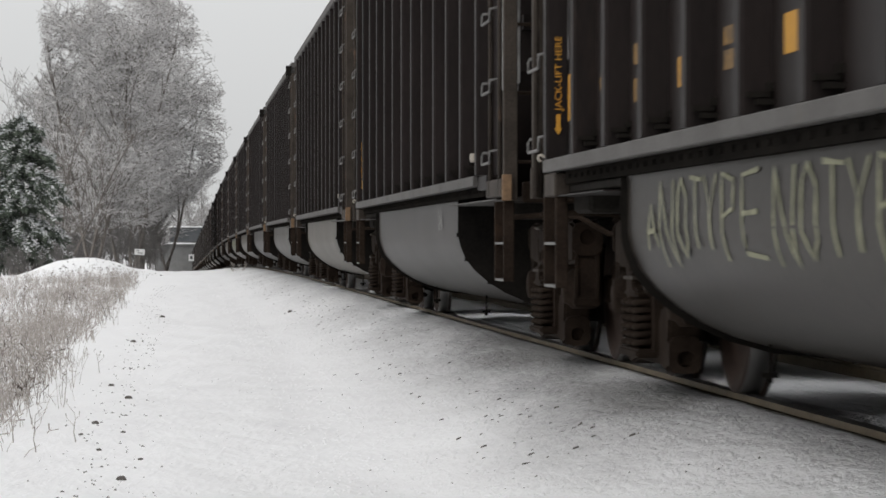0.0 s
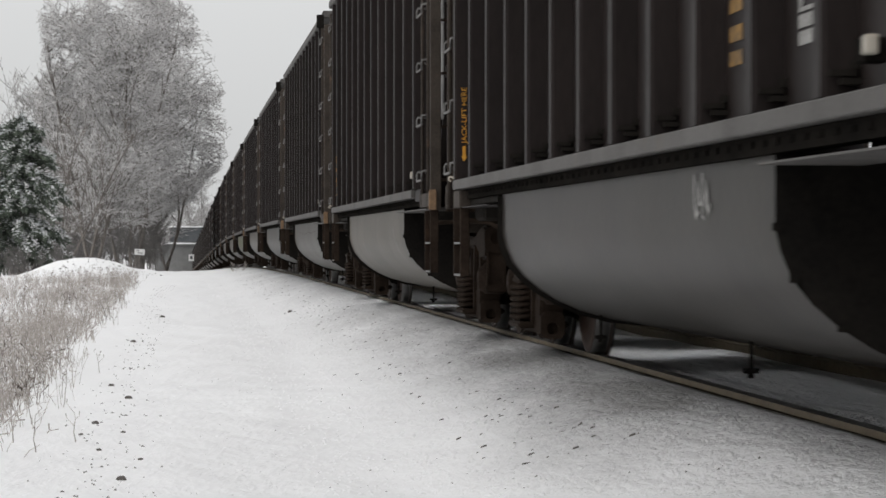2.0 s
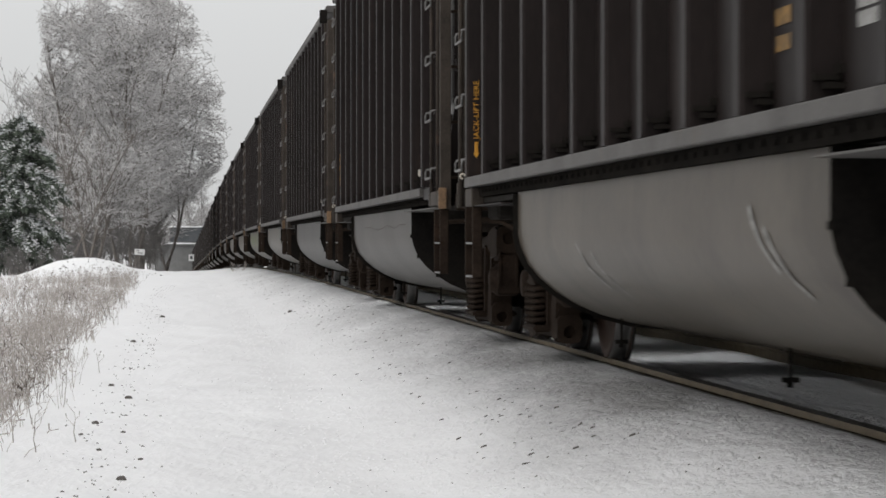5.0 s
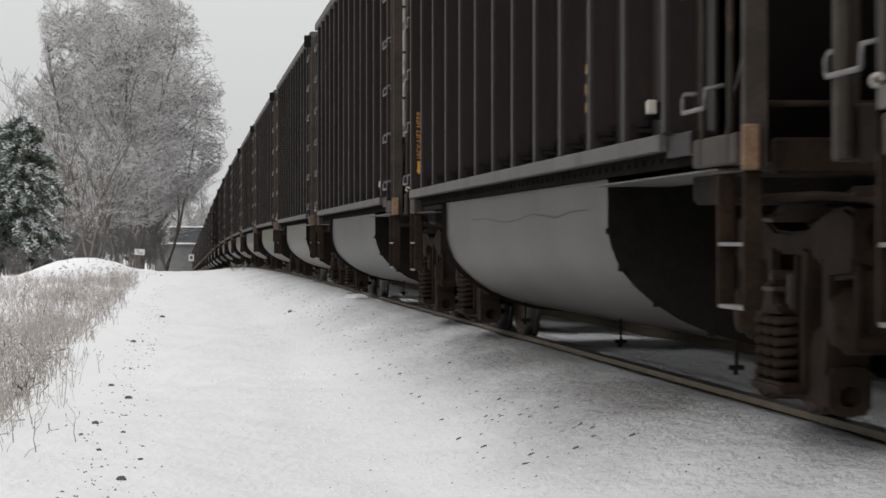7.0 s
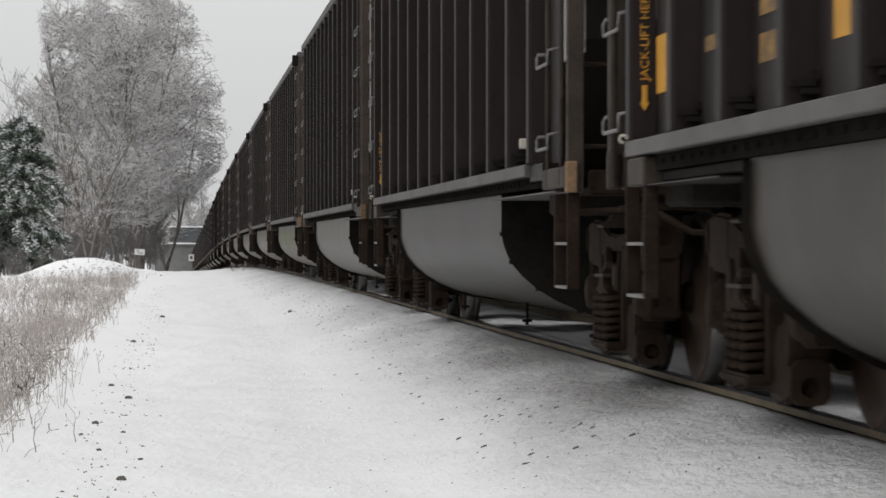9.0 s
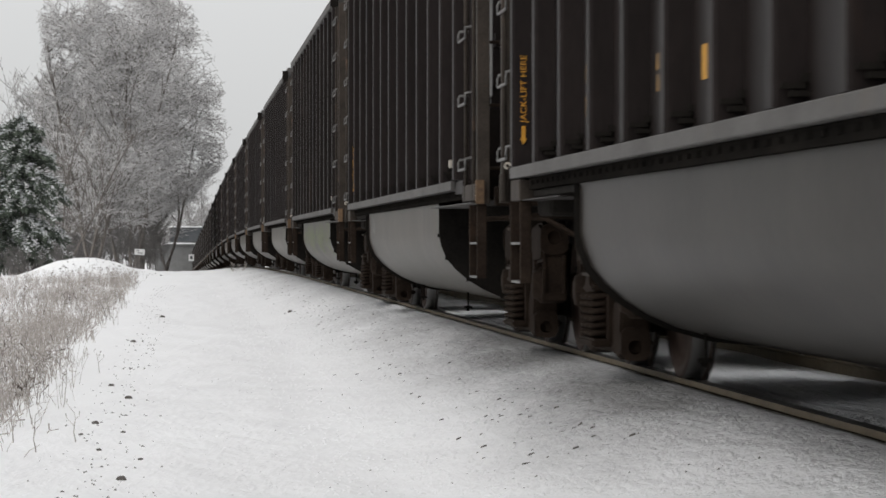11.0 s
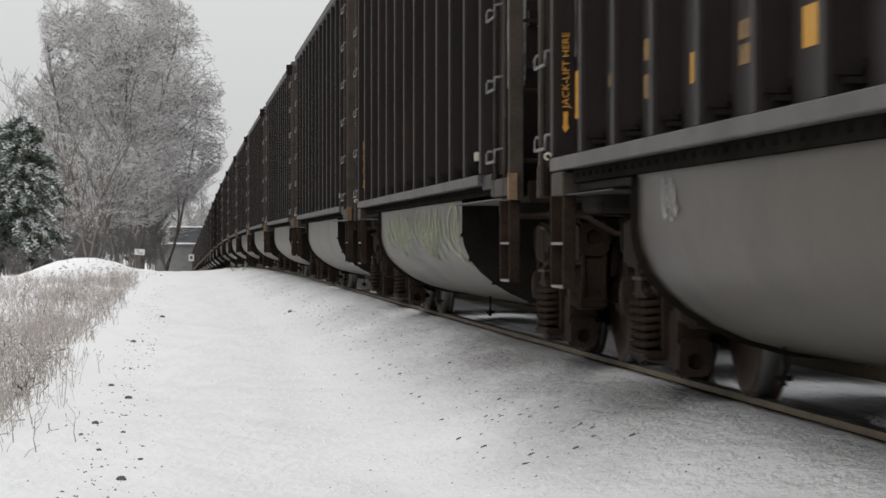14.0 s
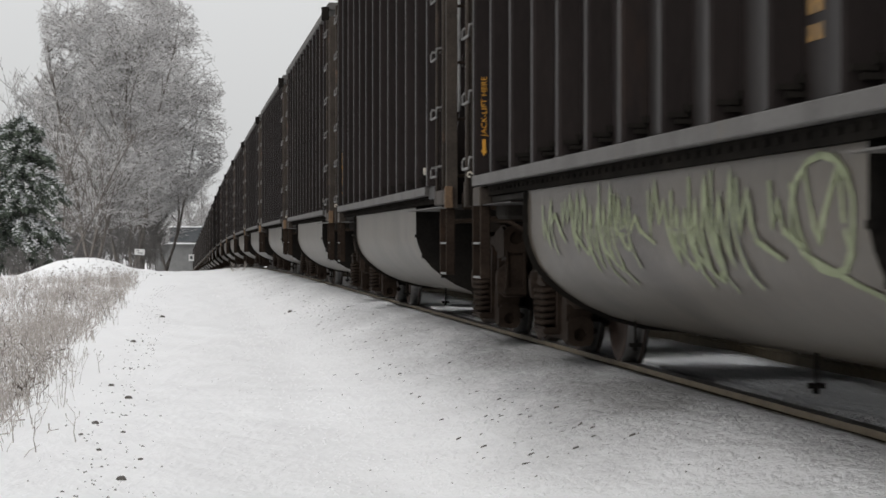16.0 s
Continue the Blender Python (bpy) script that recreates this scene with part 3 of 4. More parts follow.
    for a in (14.06, -0.58):
        y = ya(a)
        s = -1 if y < 0 else 1
        part("end_sill", boxes(((-S + 0.14, y - 0.04, 0.99), (S - 0.14, y + 0.04, 1.12)), bevel=0.012), CAST, car)
        part("platform", boxes(((-S + 0.15, min(y - s * 0.05, y - s * 1.1), 1.0), (S - 0.15, max(y - s * 0.05, y - s * 1.1), 1.03))), DARKSTEEL, car)
        bm = bmesh.new()
        tube(bm, [(-S + 0.06, y, 0.90), (-S + 0.30, y + s * 0.02, 0.915), (-S + 0.48, y + s * 0.05, 0.905), (-S + 0.56, y + s * 0.06, 0.86), (-S + 0.66, y + s * 0.10, 0.80), (-0.5, y + s * 0.2, 0.80), (-0.12, y + s * 0.34, 0.86)], 0.017, 8)
        smooth(part("uncoupling_lever", bm, CAST, car))
        part("draft_block", boxes(((-0.62, min(y, y + s * 0.22), 0.74), (0.62, max(y, y + s * 0.22), 0.98)), bevel=0.03), CAST, car)
    for yb in BOGIES:
        part("bolster", boxes(((-1.46, yb - 0.28, 0.90), (1.46, yb + 0.28, 1.05)), bevel=0.02), DARKSTEEL, car)
    for a, s in ((14.06, -1), (-0.58, 1)):
        y = ya(a) + s * 0.2
        ye = s * 8.09 + (ya(0) - 6.9) - (6.9 - 6.74)
        part("coupler", boxes(((-0.08, min(y, ye - 0.25 * s), 0.78), (0.08, max(y, ye - 0.25 * s), 0.95)), ((-0.15, min(ye - 0.25 * s, ye + 0.03 * s), 0.73), (0.15, max(ye - 0.25 * s, ye + 0.03 * s), 1.0)), bevel=0.02), CAST, car)
        bm = bmesh.new()
        tube(bm, [(-0.35, y - 0.1 * s, 0.72), (-0.36, y + 0.15 * s, 0.70), (-0.33, y + 0.32 * s, 0.48), (-0.30, y + 0.45 * s, 0.36), (-0.22, y + 0.62 * s, 0.30)], 0.03, 8)
        smooth(part("brake_hose", bm, BLACK, car))
    # trucks
    frame_source = None
    for yb in BOGIES:
        truck = part("truck", boxes(((-0.98, yb - 0.17, 0.47), (0.98, yb + 0.17, 0.74)), bevel=0.03), CAST, car, "rusty cast-steel truck with coil springs")
        for side in (-1, 1):
            if frame_source is None:
                frame_source = part("side_frame", side_frame_mesh(), CAST, truck, loc=(side * 1.03, yb, 0))
            else:
                again = repeat(frame_source, (side * 1.03, yb, 0), (0, 0, math.pi if side > 0 else 0))
                again.parent = truck
            def sx(a, b):
                return min(side * a, side * b), max(side * a, side * b)
            # bolster end standing on the springs inside the opening
            bm = bmesh.new()
            l, r = sx(0.93, 1.205)
            rounded(bm, [(yb - 0.20, 0.465), (yb + 0.20, 0.465), (yb + 0.20, 0.49), (yb + 0.10, 0.515), (yb + 0.07, 0.60), (yb - 0.07, 0.60), (yb - 0.10, 0.515), (yb - 0.20, 0.50)], l, r, 0.012)
            part("bolster_end", bm, CAST, truck)
            if side < 0:
                bm = bmesh.new()
                l, r = sx(1.10, 1.215)
                box(bm, (l, yb - 0.15, 0.555), (r, yb + 0.15, 0.572))
                part("wear_plate", bm, CASTPALE, truck)
                # friction wedges either side of the bolster
                for q in (-1, 1):
                    bm = bmesh.new()
                    l, r = sx(0.99, 1.16)
                    pts = [(yb + q * 0.105, 0.48), (yb + q * 0.215, 0.48), (yb + q * 0.205, 0.62), (yb + q * 0.15, 0.64)]
                    rounded(bm, pts if q > 0 else pts[::-1], l, r, 0.008)
                    part("friction_wedge", bm, CASTPALE, truck)
            for dy in (-0.175, 0.0, 0.175):
                bm = bmesh.new()
                helix(bm, 0, 0, 0.205, 0.455, 0.064, 0.0175, 6)
                smooth(part("spring", bm, CAST, truck, loc=(side * 1.145, yb + dy, 0)))
            for dy in (-0.89, 0.89):
                bm = bmesh.new()
                lathe(bm, [(0.93, 0.11), (0.95, 0.125), (1.10, 0.125), (1.12, 0.10), (1.15, 0.09), (1.16, 0.05)], "x", 16)
                b_ = smooth(part("bearing", bm, CAST, truck, loc=(0, yb + dy, WHEEL_R)))
                if side < 0:
                    b_.rotation_euler = (0, 0, math.pi)
            # brake shoe and hanger beside each wheel
            for dy in (-0.36, 0.36):
                sg = 1 if dy > 0 else -1
                part("brake_shoe", boxes(((side * 0.76 - 0.05, yb + dy - 0.03 + 0.035 * sg, 0.30), (side * 0.76 + 0.05, yb + dy + 0.03 + 0.035 * sg, 0.60)), ((side * 0.82 - 0.03, yb + dy - 0.04, 0.42), (side * 0.82 + 0.03, yb + dy + 0.02, 0.50)), bevel=0.01), CAST, truck)
            # flared bracket between the truck and the body bolster, with its lower lip
            bm = bmesh.new()
            prism(bm, [(side * 0.96, 0.83), (side * 1.20, 0.83), (side * 1.215, 0.845), (side * 1.16, 0.87), (side * 1.14, 0.90), (side * 1.19, 0.95), (side * 0.98, 0.95), (side * 1.0, 0.90), (side * 0.94, 0.86)], "y", yb - 0.10, yb + 0.10)
            part("bearing_bracket", bm, CASTPALE, truck)
            if side > 0:
                continue
            # brake rod along the outside of the frame
            bm = bmesh.new()
            tube(bm, [(side * 0.93, yb - 0.62, 0.93), (side * 0.94, yb - 0.30, 0.94), (side * 0.93, yb + 0.2, 0.92), (side * 0.90, yb + 0.6, 0.84)], 0.016, 6)
            smooth(part("brake_rod", bm, CASTPALE, truck))
        # beams added to close the bright gap seen under the truck
        for dy in (-0.34, 0.34):
            part("brake_beam", boxes(((-0.86, yb + dy - 0.04, 0.22), (0.86, yb + dy + 0.04, 0.44)), bevel=0.02), DARKSTEEL, truck)
        for dy in (-0.89, 0.89):
            bm = bmesh.new()
            lathe(bm, [(-0.9, 0.07), (-0.88, 0.085), (-0.6, 0.085), (0.6, 0.085), (0.88, 0.085), (0.9, 0.07)], "x", 16)
            ws = part("wheelset", bm, CAST, car, "steel wheelset with rusty plates and bright treads", loc=(0, yb + dy, WHEEL_R))
            for side in (-1, 1):
                bm = wheel_mesh()
                w = smooth(part("wheel", bm, WHEELRUST, ws, loc=(side * 0.765, 0, 0)))
                w.data.materials.append(WORN)
                if side > 0:
                    w.rotation_euler = (0, 0, math.pi)
                for p in w.data.polygons:
                    c = p.center
                    if math.hypot(c.y, c.z) > WHEEL_R - 0.012 and abs(p.normal.x) < 0.6:
                        p.material_index = 1
    stencils(car)
    return car


def stencil(car, a0, a1, z0, z1, mat, label=""):
    """A painted patch on the side sheet between two posts."""
    return part("stencil", boxes(((-HALF + 0.1215, ya(a1), z0), (-HALF + 0.1245, ya(a0), z1))), mat, car, label)


def stencils(car):
    text = bpy.data.curves.new("lift_text", "FONT")
    text.body = "JACK-LIFT HERE"
    text.size = 0.052
    text.extrude = 0.001
    holder = new("lift_text_source", text)
    bpy.context.view_layer.update()
    me = bpy.data.meshes.new_from_object(holder.evaluated_get(bpy.context.evaluated_depsgraph_get()))
    bpy.data.objects.remove(holder)
    me.materials.append(YELLOW)
    lo = min(v.co.x for v in me.vertices)
    wide = max(v.co.x for v in me.vertices) - lo
    for v in me.vertices:
        v.co.x = (v.co.x - lo) * 0.40 / wide
    t = new("lettering", me)
    t.parent = car
    y = ya(-0.06) - 0.079
    t.matrix_basis = Matrix(((0, -1, 0, -HALF + 0.092), (0, 0, -1, y), (1, 0, 0, 1.452), (0, 0, 0, 1)))
    t["label"] = "yellow stencilled lifting instruction"
    bm = bmesh.new()
    c = -HALF + 0.075
    prism(bm, [(c - 0.011, 1.435), (c + 0.011, 1.435), (c + 0.011, 1.36), (c + 0.021, 1.36), (c, 1.325), (c - 0.021, 1.36), (c - 0.011, 1.36)], "y", y - 0.003, y + 0.01)
    part("arrow", bm, YELLOW, car, "yellow stencilled arrow")
    stencil(car, 0.05, 0.62, 1.395, 1.645, YELLOW)
    stencil(car, 1.20, 1.42, 1.50, 1.56, YELLOW_WORN)
    for z0, z1 in ((1.56, 1.655), (1.39, 1.495)):
        stencil(car, 2.25, 2.62, z0, z1, YELLOW_WORN)
    stencil(car, 3.40, 3.74, 1.395, 1.52, YELLOW)
    for z0, z1 in ((1.50, 1.57), (1.405, 1.48)):
        stencil(car, 4.40, 4.68, z0, z1, YELLOW_WORN)
    stencil(car, 5.48, 5.86, 1.395, 1.535, YELLOW)
    for z0, z1 in ((1.41, 1.465), (1.50, 1.56), (1.61, 1.66)):
        stencil(car, 9.54, 9.78, z0, z1, YELLOW_WORN)
    for z0, z1 in ((1.408, 1.455), (1.466, 1.51), (1.52, 1.535), (1.63, 1.648)):
        stencil(car, 10.74, 11.02, z0, z1, SCUFF)
    for a0, a1 in ((10.74, 10.79), (10.97, 11.02)):
        stencil(car, a0, a1, 1.536, 1.629, SCUFF)
    stencil(car, 11.98, 12.16, 1.41, 1.54, YELLOW)


def tub_x(z):
    """Half width of the tub at a height."""
    for (x0, z0), (x1, z1) in zip(TUB_SECTION, TUB_SECTION[1:]):
        if z1 <= z <= z0:
            return x1 + (x0 - x1) * (z - z1) / (z0 - z1)
    return 1.5


def spray(car, strokes, mat, label, width=0.05):
    """Spray-painted strokes, lists of (a, z), laid on the side of the tub."""
    bm = bmesh.new()
    for line in strokes:
        pts = []
        for (a0, z0), (a1, z1) in zip(line, line[1:]):
            n = max(2, int(max(abs(a1 - a0) / 0.12, abs(z1 - z0) / 0.05)))
            pts += [(a0 + (a1 - a0) * i / n, z0 + (z1 - z0) * i / n) for i in range(n)]
        pts.append(line[-1])
        prev = None
        for i, (a, z) in enumerate(pts):
            p, q = pts[max(i - 1, 0)], pts[min(i + 1, len(pts) - 1)]
            da, dz = q[0] - p[0], q[1] - p[1]
            ln = math.hypot(da, dz) or 1
            wv = width * (0.75 + 0.35 * noise.noise((a * 3, z * 5, i * 0.3)))
            na, nz = -dz / ln * wv / 2, da / ln * wv / 4
            ring = []
            for s in (-1, 1):
                zz = min(max(z + s * nz, 0.24), 1.05)
                ring.append(bm.verts.new((-tub_x(zz) - 0.006, ya(a + s * na), zz - (0.004 if zz < 0.8 else 0))))
            if prev:
                bm.faces.new((prev[0], prev[1], ring[1], ring[0]))
            prev = ring
    return part("graffiti", bm, mat, car, label)


LETTERS = {"N": [[(0, 0), (0.05, 1), (0.8, 0), (0.95, 1)]], "O": [[(0.4, 1), (0.1, 0.8), (0.05, 0.3), (0.4, 0), (0.8, 0.2), (0.85, 0.75), (0.4, 1)]], "T": [[(0, 1), (1, 0.95)], [(0.45, 1), (0.5, 0)]],
           "Y": [[(0, 1), (0.45, 0.5), (0.9, 1)], [(0.45, 0.5), (0.4, -0.1)]], "P": [[(0.1, -0.1), (0.1, 1), (0.8, 0.9), (0.75, 0.55), (0.15, 0.45)]], "E": [[(0.85, 1), (0.1, 0.95), (0.1, 0.05), (0.95, 0)], [(0.1, 0.5), (0.8, 0.52)]],
           "A": [[(0, 0), (0.45, 0.9), (0.9, 0.05)], [(0.1, 0.35), (0.8, 0.4)]]}


def coal_load(ya_, yb_, w):
    bm = bmesh.new()
    nx, ny = 6, 30
    grid = []
    for j in range(ny + 1):
        for i in range(nx + 1):
            u, v = i / nx, j / ny
            h = 3.45 + 0.35 * math.sin(math.pi * u) * min(1, 6 * min(v, 1 - v)) + 0.06 * noise.noise((u * 5, v * 22, 0))
            grid.append(bm.verts.new((-w + 2 * w * u, ya_ + (yb_ - ya_) * v, h)))
    for j in range(ny):
        for i in range(nx):
            k = j * (nx + 1) + i
            bm.faces.new((grid[k], grid[k + 1], grid[k + nx + 2], grid[k + nx + 1]))
    return bm


def travel(t):
    """How far the train has come, in metres."""
    return 5.5361 * t + 0.01920 * t * t - 0.000029 * t ** 3


def car_y(n, t):
    return 15.04 + CAR_LENGTH * n - travel(t) - MID


def car_pose(n, t):
    y = car_y(n, t)
    return pose(TRACK_X, y, grade(y), math.degrees(math.atan(slope(y))))


CAR_COUNT = range(-1, 31)
CARS = {}


def build_train():
    first = build_car()
    tagged(first, "dark brown bathtub coal car with pale grey tub", "coal car", "cars of the coal train")
    for n in CAR_COUNT:
        CARS[n] = first if n == CAR_COUNT[0] else copy_thing(first, car_pose(n, 0))
    # words sprayed on one tub
    strokes, a = [], 2.75
    for ch, w in zip("ANOTYPE NOTYPE", (0.35, 0.42, 0.30, 0.30, 0.34, 0.38, 0.46, 0.12, 0.42, 0.34, 0.34, 0.36, 0.38, 0.46)):
        low, high = (0.72, 0.93) if ch == "A" else ((0.64 if ch == "N" else 0.72) + 0.03 * math.sin(a * 5), 1.01)
        for line in LETTERS.get(ch, []):
            strokes.append([(a + 0.85 * w * u, low + (high - low) * v) for u, v in line])
        a += w
    spray(CARS[0], strokes, GRAFFITI, "pale yellow sprayed capital letters", 0.050)
    CARS[0]["label"] = "dark brown coal car with sprayed words on its tub"
    # unreadable scrawl on another, as looping strokes
    rng = random.Random(4)
    strokes, a = [], 2.9
    while a < 9.1:
        w = rng.uniform(0.30, 0.55)
        low = 0.68 + 0.10 * math.sin(a * 2.3)
        zig = [(a, rng.uniform(0.95, 1.03))]
        for i in range(rng.randint(3, 5)):
            zig.append((a + w * (i + 0.5) / 4, low + rng.uniform(0, 0.10) if i % 2 == 0 else rng.uniform(0.86, 1.02)))
        zig.append((a + w * 1.3, low - rng.uniform(0.02, 0.08)))
        strokes.append(zig)
        if rng.random() < 0.6:
            strokes.append([(a + w * 0.2, low + 0.12), (a + w * 0.9, low + 0.02), (a + w * 1.2, low + 0.06)])
        a += w * rng.uniform(0.95, 1.3)
    loop = [(9.85 + 0.45 * math.sin(i * 0.45), 0.84 + 0.19 * math.cos(i * 0.45)) for i in range(15)]
    strokes += [loop, [(9.4, 0.95), (9.6, 0.7), (10.1, 0.62), (10.35, 0.58)], [(9.6, 1.0), (9.8, 0.75), (10.1, 1.0), (10.2, 0.72)]]
    spray(CARS[6], strokes, GRAFFITI_GREEN, "pale green sprayed scrawl", 0.068)
    CARS[6]["label"] = "dark brown coal car with green scrawl on its tub"
    # tubs with a darker grey than the rest
    for n, tub_tone in ((0, TUB_DARK), (1, TUB_DARK), (3, TUB_MID), (4, TUB_DARK)):
        for c in CARS[n].children:
            if c.name.split(".")[0] == "tub":
                c.data = c.data.copy()
                c.data.materials[0] = tub_tone
                c["label"] = "rounded steel tub in a darker grey"
    # rust stains run along the weld of two tubs, scratches on another
    spray(CARS[3], [[(4.2, 0.905), (5.2, 0.905), (5.7, 0.888), (6.3, 0.873), (7.0, 0.888), (7.6, 0.914), (8.6, 0.880), (9.2, 0.911), (9.9, 0.911)]], RUSTLINE, "wavy brown rust stain", 0.016)
    spray(CARS[2], [[(a, z), (a + 0.15, z - 0.13), (a + 0.32, z - 0.24)] for a, z in ((4.65, 0.75), (5.1, 0.70), (9.2, 0.88), (9.45, 0.80))], SCUFF, "pale vertical scratches", 0.06)
    for n, a0 in ((1, 8.95), (5, 2.9)):
        blot = [[(a0 + 0.06 * k + 0.03 * math.sin(k * 2.1), 1.02 - 0.03 * (k % 3)), (a0 + 0.06 * k, 0.90 - 0.05 * (k % 2)), (a0 + 0.06 * k + 0.05, 0.84 + 0.03 * (k % 3))] for k in range(6)]
        spray(CARS[n], blot, SCUFF, "pale scuffed patch on the tub", 0.045)


build_train()

# ---- trees ----
def tree_lines(rng, base, height, spread, levels, stems=1, droop=0.0, lean=(0, 0), density=1.0, twig=0.012):
    """Limbs of a bare tree as a list of (start, end, start radius, end radius)."""
    out = []

    def grow(p, d, length, r, level):
        n = 8 if level == 0 else 4 if level == 1 else 3
        seg = length / n
        for i in range(n):
            wob = 0.08 if level == 0 else 0.10 + 0.06 * level
            d = d + np.array([rng.normal(0, wob), rng.normal(0, wob), rng.normal(0, wob * 0.6) + (0.06 if level < 2 else 0.0) - droop * 0.10 * level])
            d = d / np.linalg.norm(d)
            q = p + d * seg
            r2 = max(r * (1 - 0.7 / n), twig * 0.6)
            out.append((p, q, r, r2, level))
            if level < levels and (i > 0 or level > 0):
                kids = rng.poisson((3.0, 2.2, 1.9, 1.7)[level] * density) + (1 if i == n - 1 else 0)
                for _ in range(kids):
                    ang = rng.uniform(0, math.tau)
                    side = np.array([math.cos(ang), math.sin(ang), rng.uniform(-0.1, 0.6)])
                    nd = d * 0.7 + side * spread * rng.uniform(0.6, 1.3)
                    nd = nd / np.linalg.norm(nd)
                    share = rng.uniform(0.20, 0.36) * (1.25 - 0.6 * i / n) if level == 0 else rng.uniform(0.40, 0.66)
                    grow(p + (q - p) * rng.uniform(0.1, 1.0), nd, length * share, max(r2 * 0.5, twig * 0.7), level + 1)
            p, r = q, r2

    for s in range(stems):
        d = np.array([rng.normal(lean[0], 0.16 * (stems > 1) + 0.03), rng.normal(lean[1], 0.16 * (stems > 1) + 0.03), 1.0])
        d = d / np.linalg.norm(d)
        b = np.array(base, float) + np.array([rng.normal(0, 0.3), rng.normal(0, 0.3), 0]) * (stems > 1)
        grow(b, d, height * rng.uniform(0.75, 0.95), height * 0.0085 / (1 + 0.25 * (stems > 1)), 0)
    return out


def limbs_mesh(name, lines, mat, parent, sides=3):
    n = len(lines)
    A = np.array([l[0] for l in lines])
    B = np.array([l[1] for l in lines])
    RA = np.array([l[2] for l in lines])
    RB = np.array([l[3] for l in lines])
    D = B - A
    D /= np.linalg.norm(D, axis=1, keepdims=True) + 1e-9
    ref = np.where(np.abs(D[:, 2:3]) > 0.9, np.array([[1.0, 0, 0]]), np.array([[0, 0, 1.0]]))
    U = np.cross(D, ref)
    U /= np.linalg.norm(U, axis=1, keepdims=True) + 1e-9
    V = np.cross(D, U)
    verts = np.zeros((n, 2 * sides, 3))
    for k in range(sides):
        c, s = math.cos(k * math.tau / sides), math.sin(k * math.tau / sides)
        o = U * c + V * s
        verts[:, k] = A + o * RA[:, None]
        verts[:, sides + k] = B + o * RB[:, None]
    base = np.arange(n)[:, None] * 2 * sides
    faces = []
    for k in range(sides):
        k2 = (k + 1) % sides
        faces.append(np.concatenate([base + k, base + k2, base + sides + k2, base + sides + k], axis=1))
    faces = np.concatenate(faces)
    me = bpy.data.meshes.new(name)
    me.from_pydata(verts.reshape(-1, 3).tolist(), [], faces.tolist())
    me.materials.append(mat)
    ob = new(name, me)
    ob.parent = parent
    return ob


def crown_bounds(x, y, z):
    """Whether a twig lies inside the trees' common crown: a steep side towards the field, a dome towards the line."""
    rag = 0.35 * noise.noise((x * 0.3, y * 0.1, z * 0.9)) + 0.25 * noise.noise((x * 0.9, 3.0, z * 2.1))
    left = -6.9 - 0.9 * math.exp(-((z - 5.0) / 3.5) ** 2)
    right = 2.5 - 0.05 * (z - 6.6) ** 2 if z > 6.6 else 2.5 - 0.16 * (z - 6.6) ** 2
    return left + rag < x * 145 / y < right + rag


def bare_tree(seed, x, y, height, spread=0.75, levels=4, stems=1, droop=0.0, density=1.0, mat=None, twig=0.020, lean=(0, 0), label=""):
    rng = np.random.default_rng(seed)
    root = new("bare_tree")
    z = ground_height(x, y) - 0.1
    lines = tree_lines(rng, (0, 0, 0), height, spread, levels, stems, droop, lean, density, twig)
    thick = [l for l in lines if l[4] < 1 or (l[4] < 2 and (mat or crown_bounds(x + l[1][0], y, z + l[1][2])))]
    thin = [l for l in lines if l[4] >= 2 and (mat or crown_bounds(x + l[1][0], y, z + l[1][2]))]
    limbs_mesh("trunk", thick, BARK if mat is None else mat, root, 6)
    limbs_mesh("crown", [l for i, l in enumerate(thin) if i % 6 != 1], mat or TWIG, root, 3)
    limbs_mesh("dark_twig_layer", [l for i, l in enumerate(thin) if i % 6 == 1], BARK, root, 3)["kind"] = "stuff"
    root.location = (x, y, z)
    tagged(root, label or "bare deciduous tree with frosted twigs behind the verge", "tree", "bare trees along the line")


# the large trees behind the verge
bare_tree(3, -4.3, 138, 15.0, 0.68, 4, 3, 0.3, 0.80)
bare_tree(11, -2.9, 150, 15.5, 0.9, 4, 3, 0.5, 0.80)
bare_tree(17, -0.6, 160, 12.5, 1.15, 4, 3, 0.8, 0.80, lean=(0.07, 0))
bare_tree(23, -2.0, 156, 15, 0.85, 4, 2, 0.3, 0.84)
# slender paler tree at the field's edge, in the hazy far colour
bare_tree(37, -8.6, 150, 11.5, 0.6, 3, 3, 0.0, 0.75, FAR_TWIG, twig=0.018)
# dark leaning trunks with few limbs
bare_tree(29, -5.35, 128, 8.0, 0.55, 2, 2, 0.0, 0.7, BARK, lean=(0.2, 0))


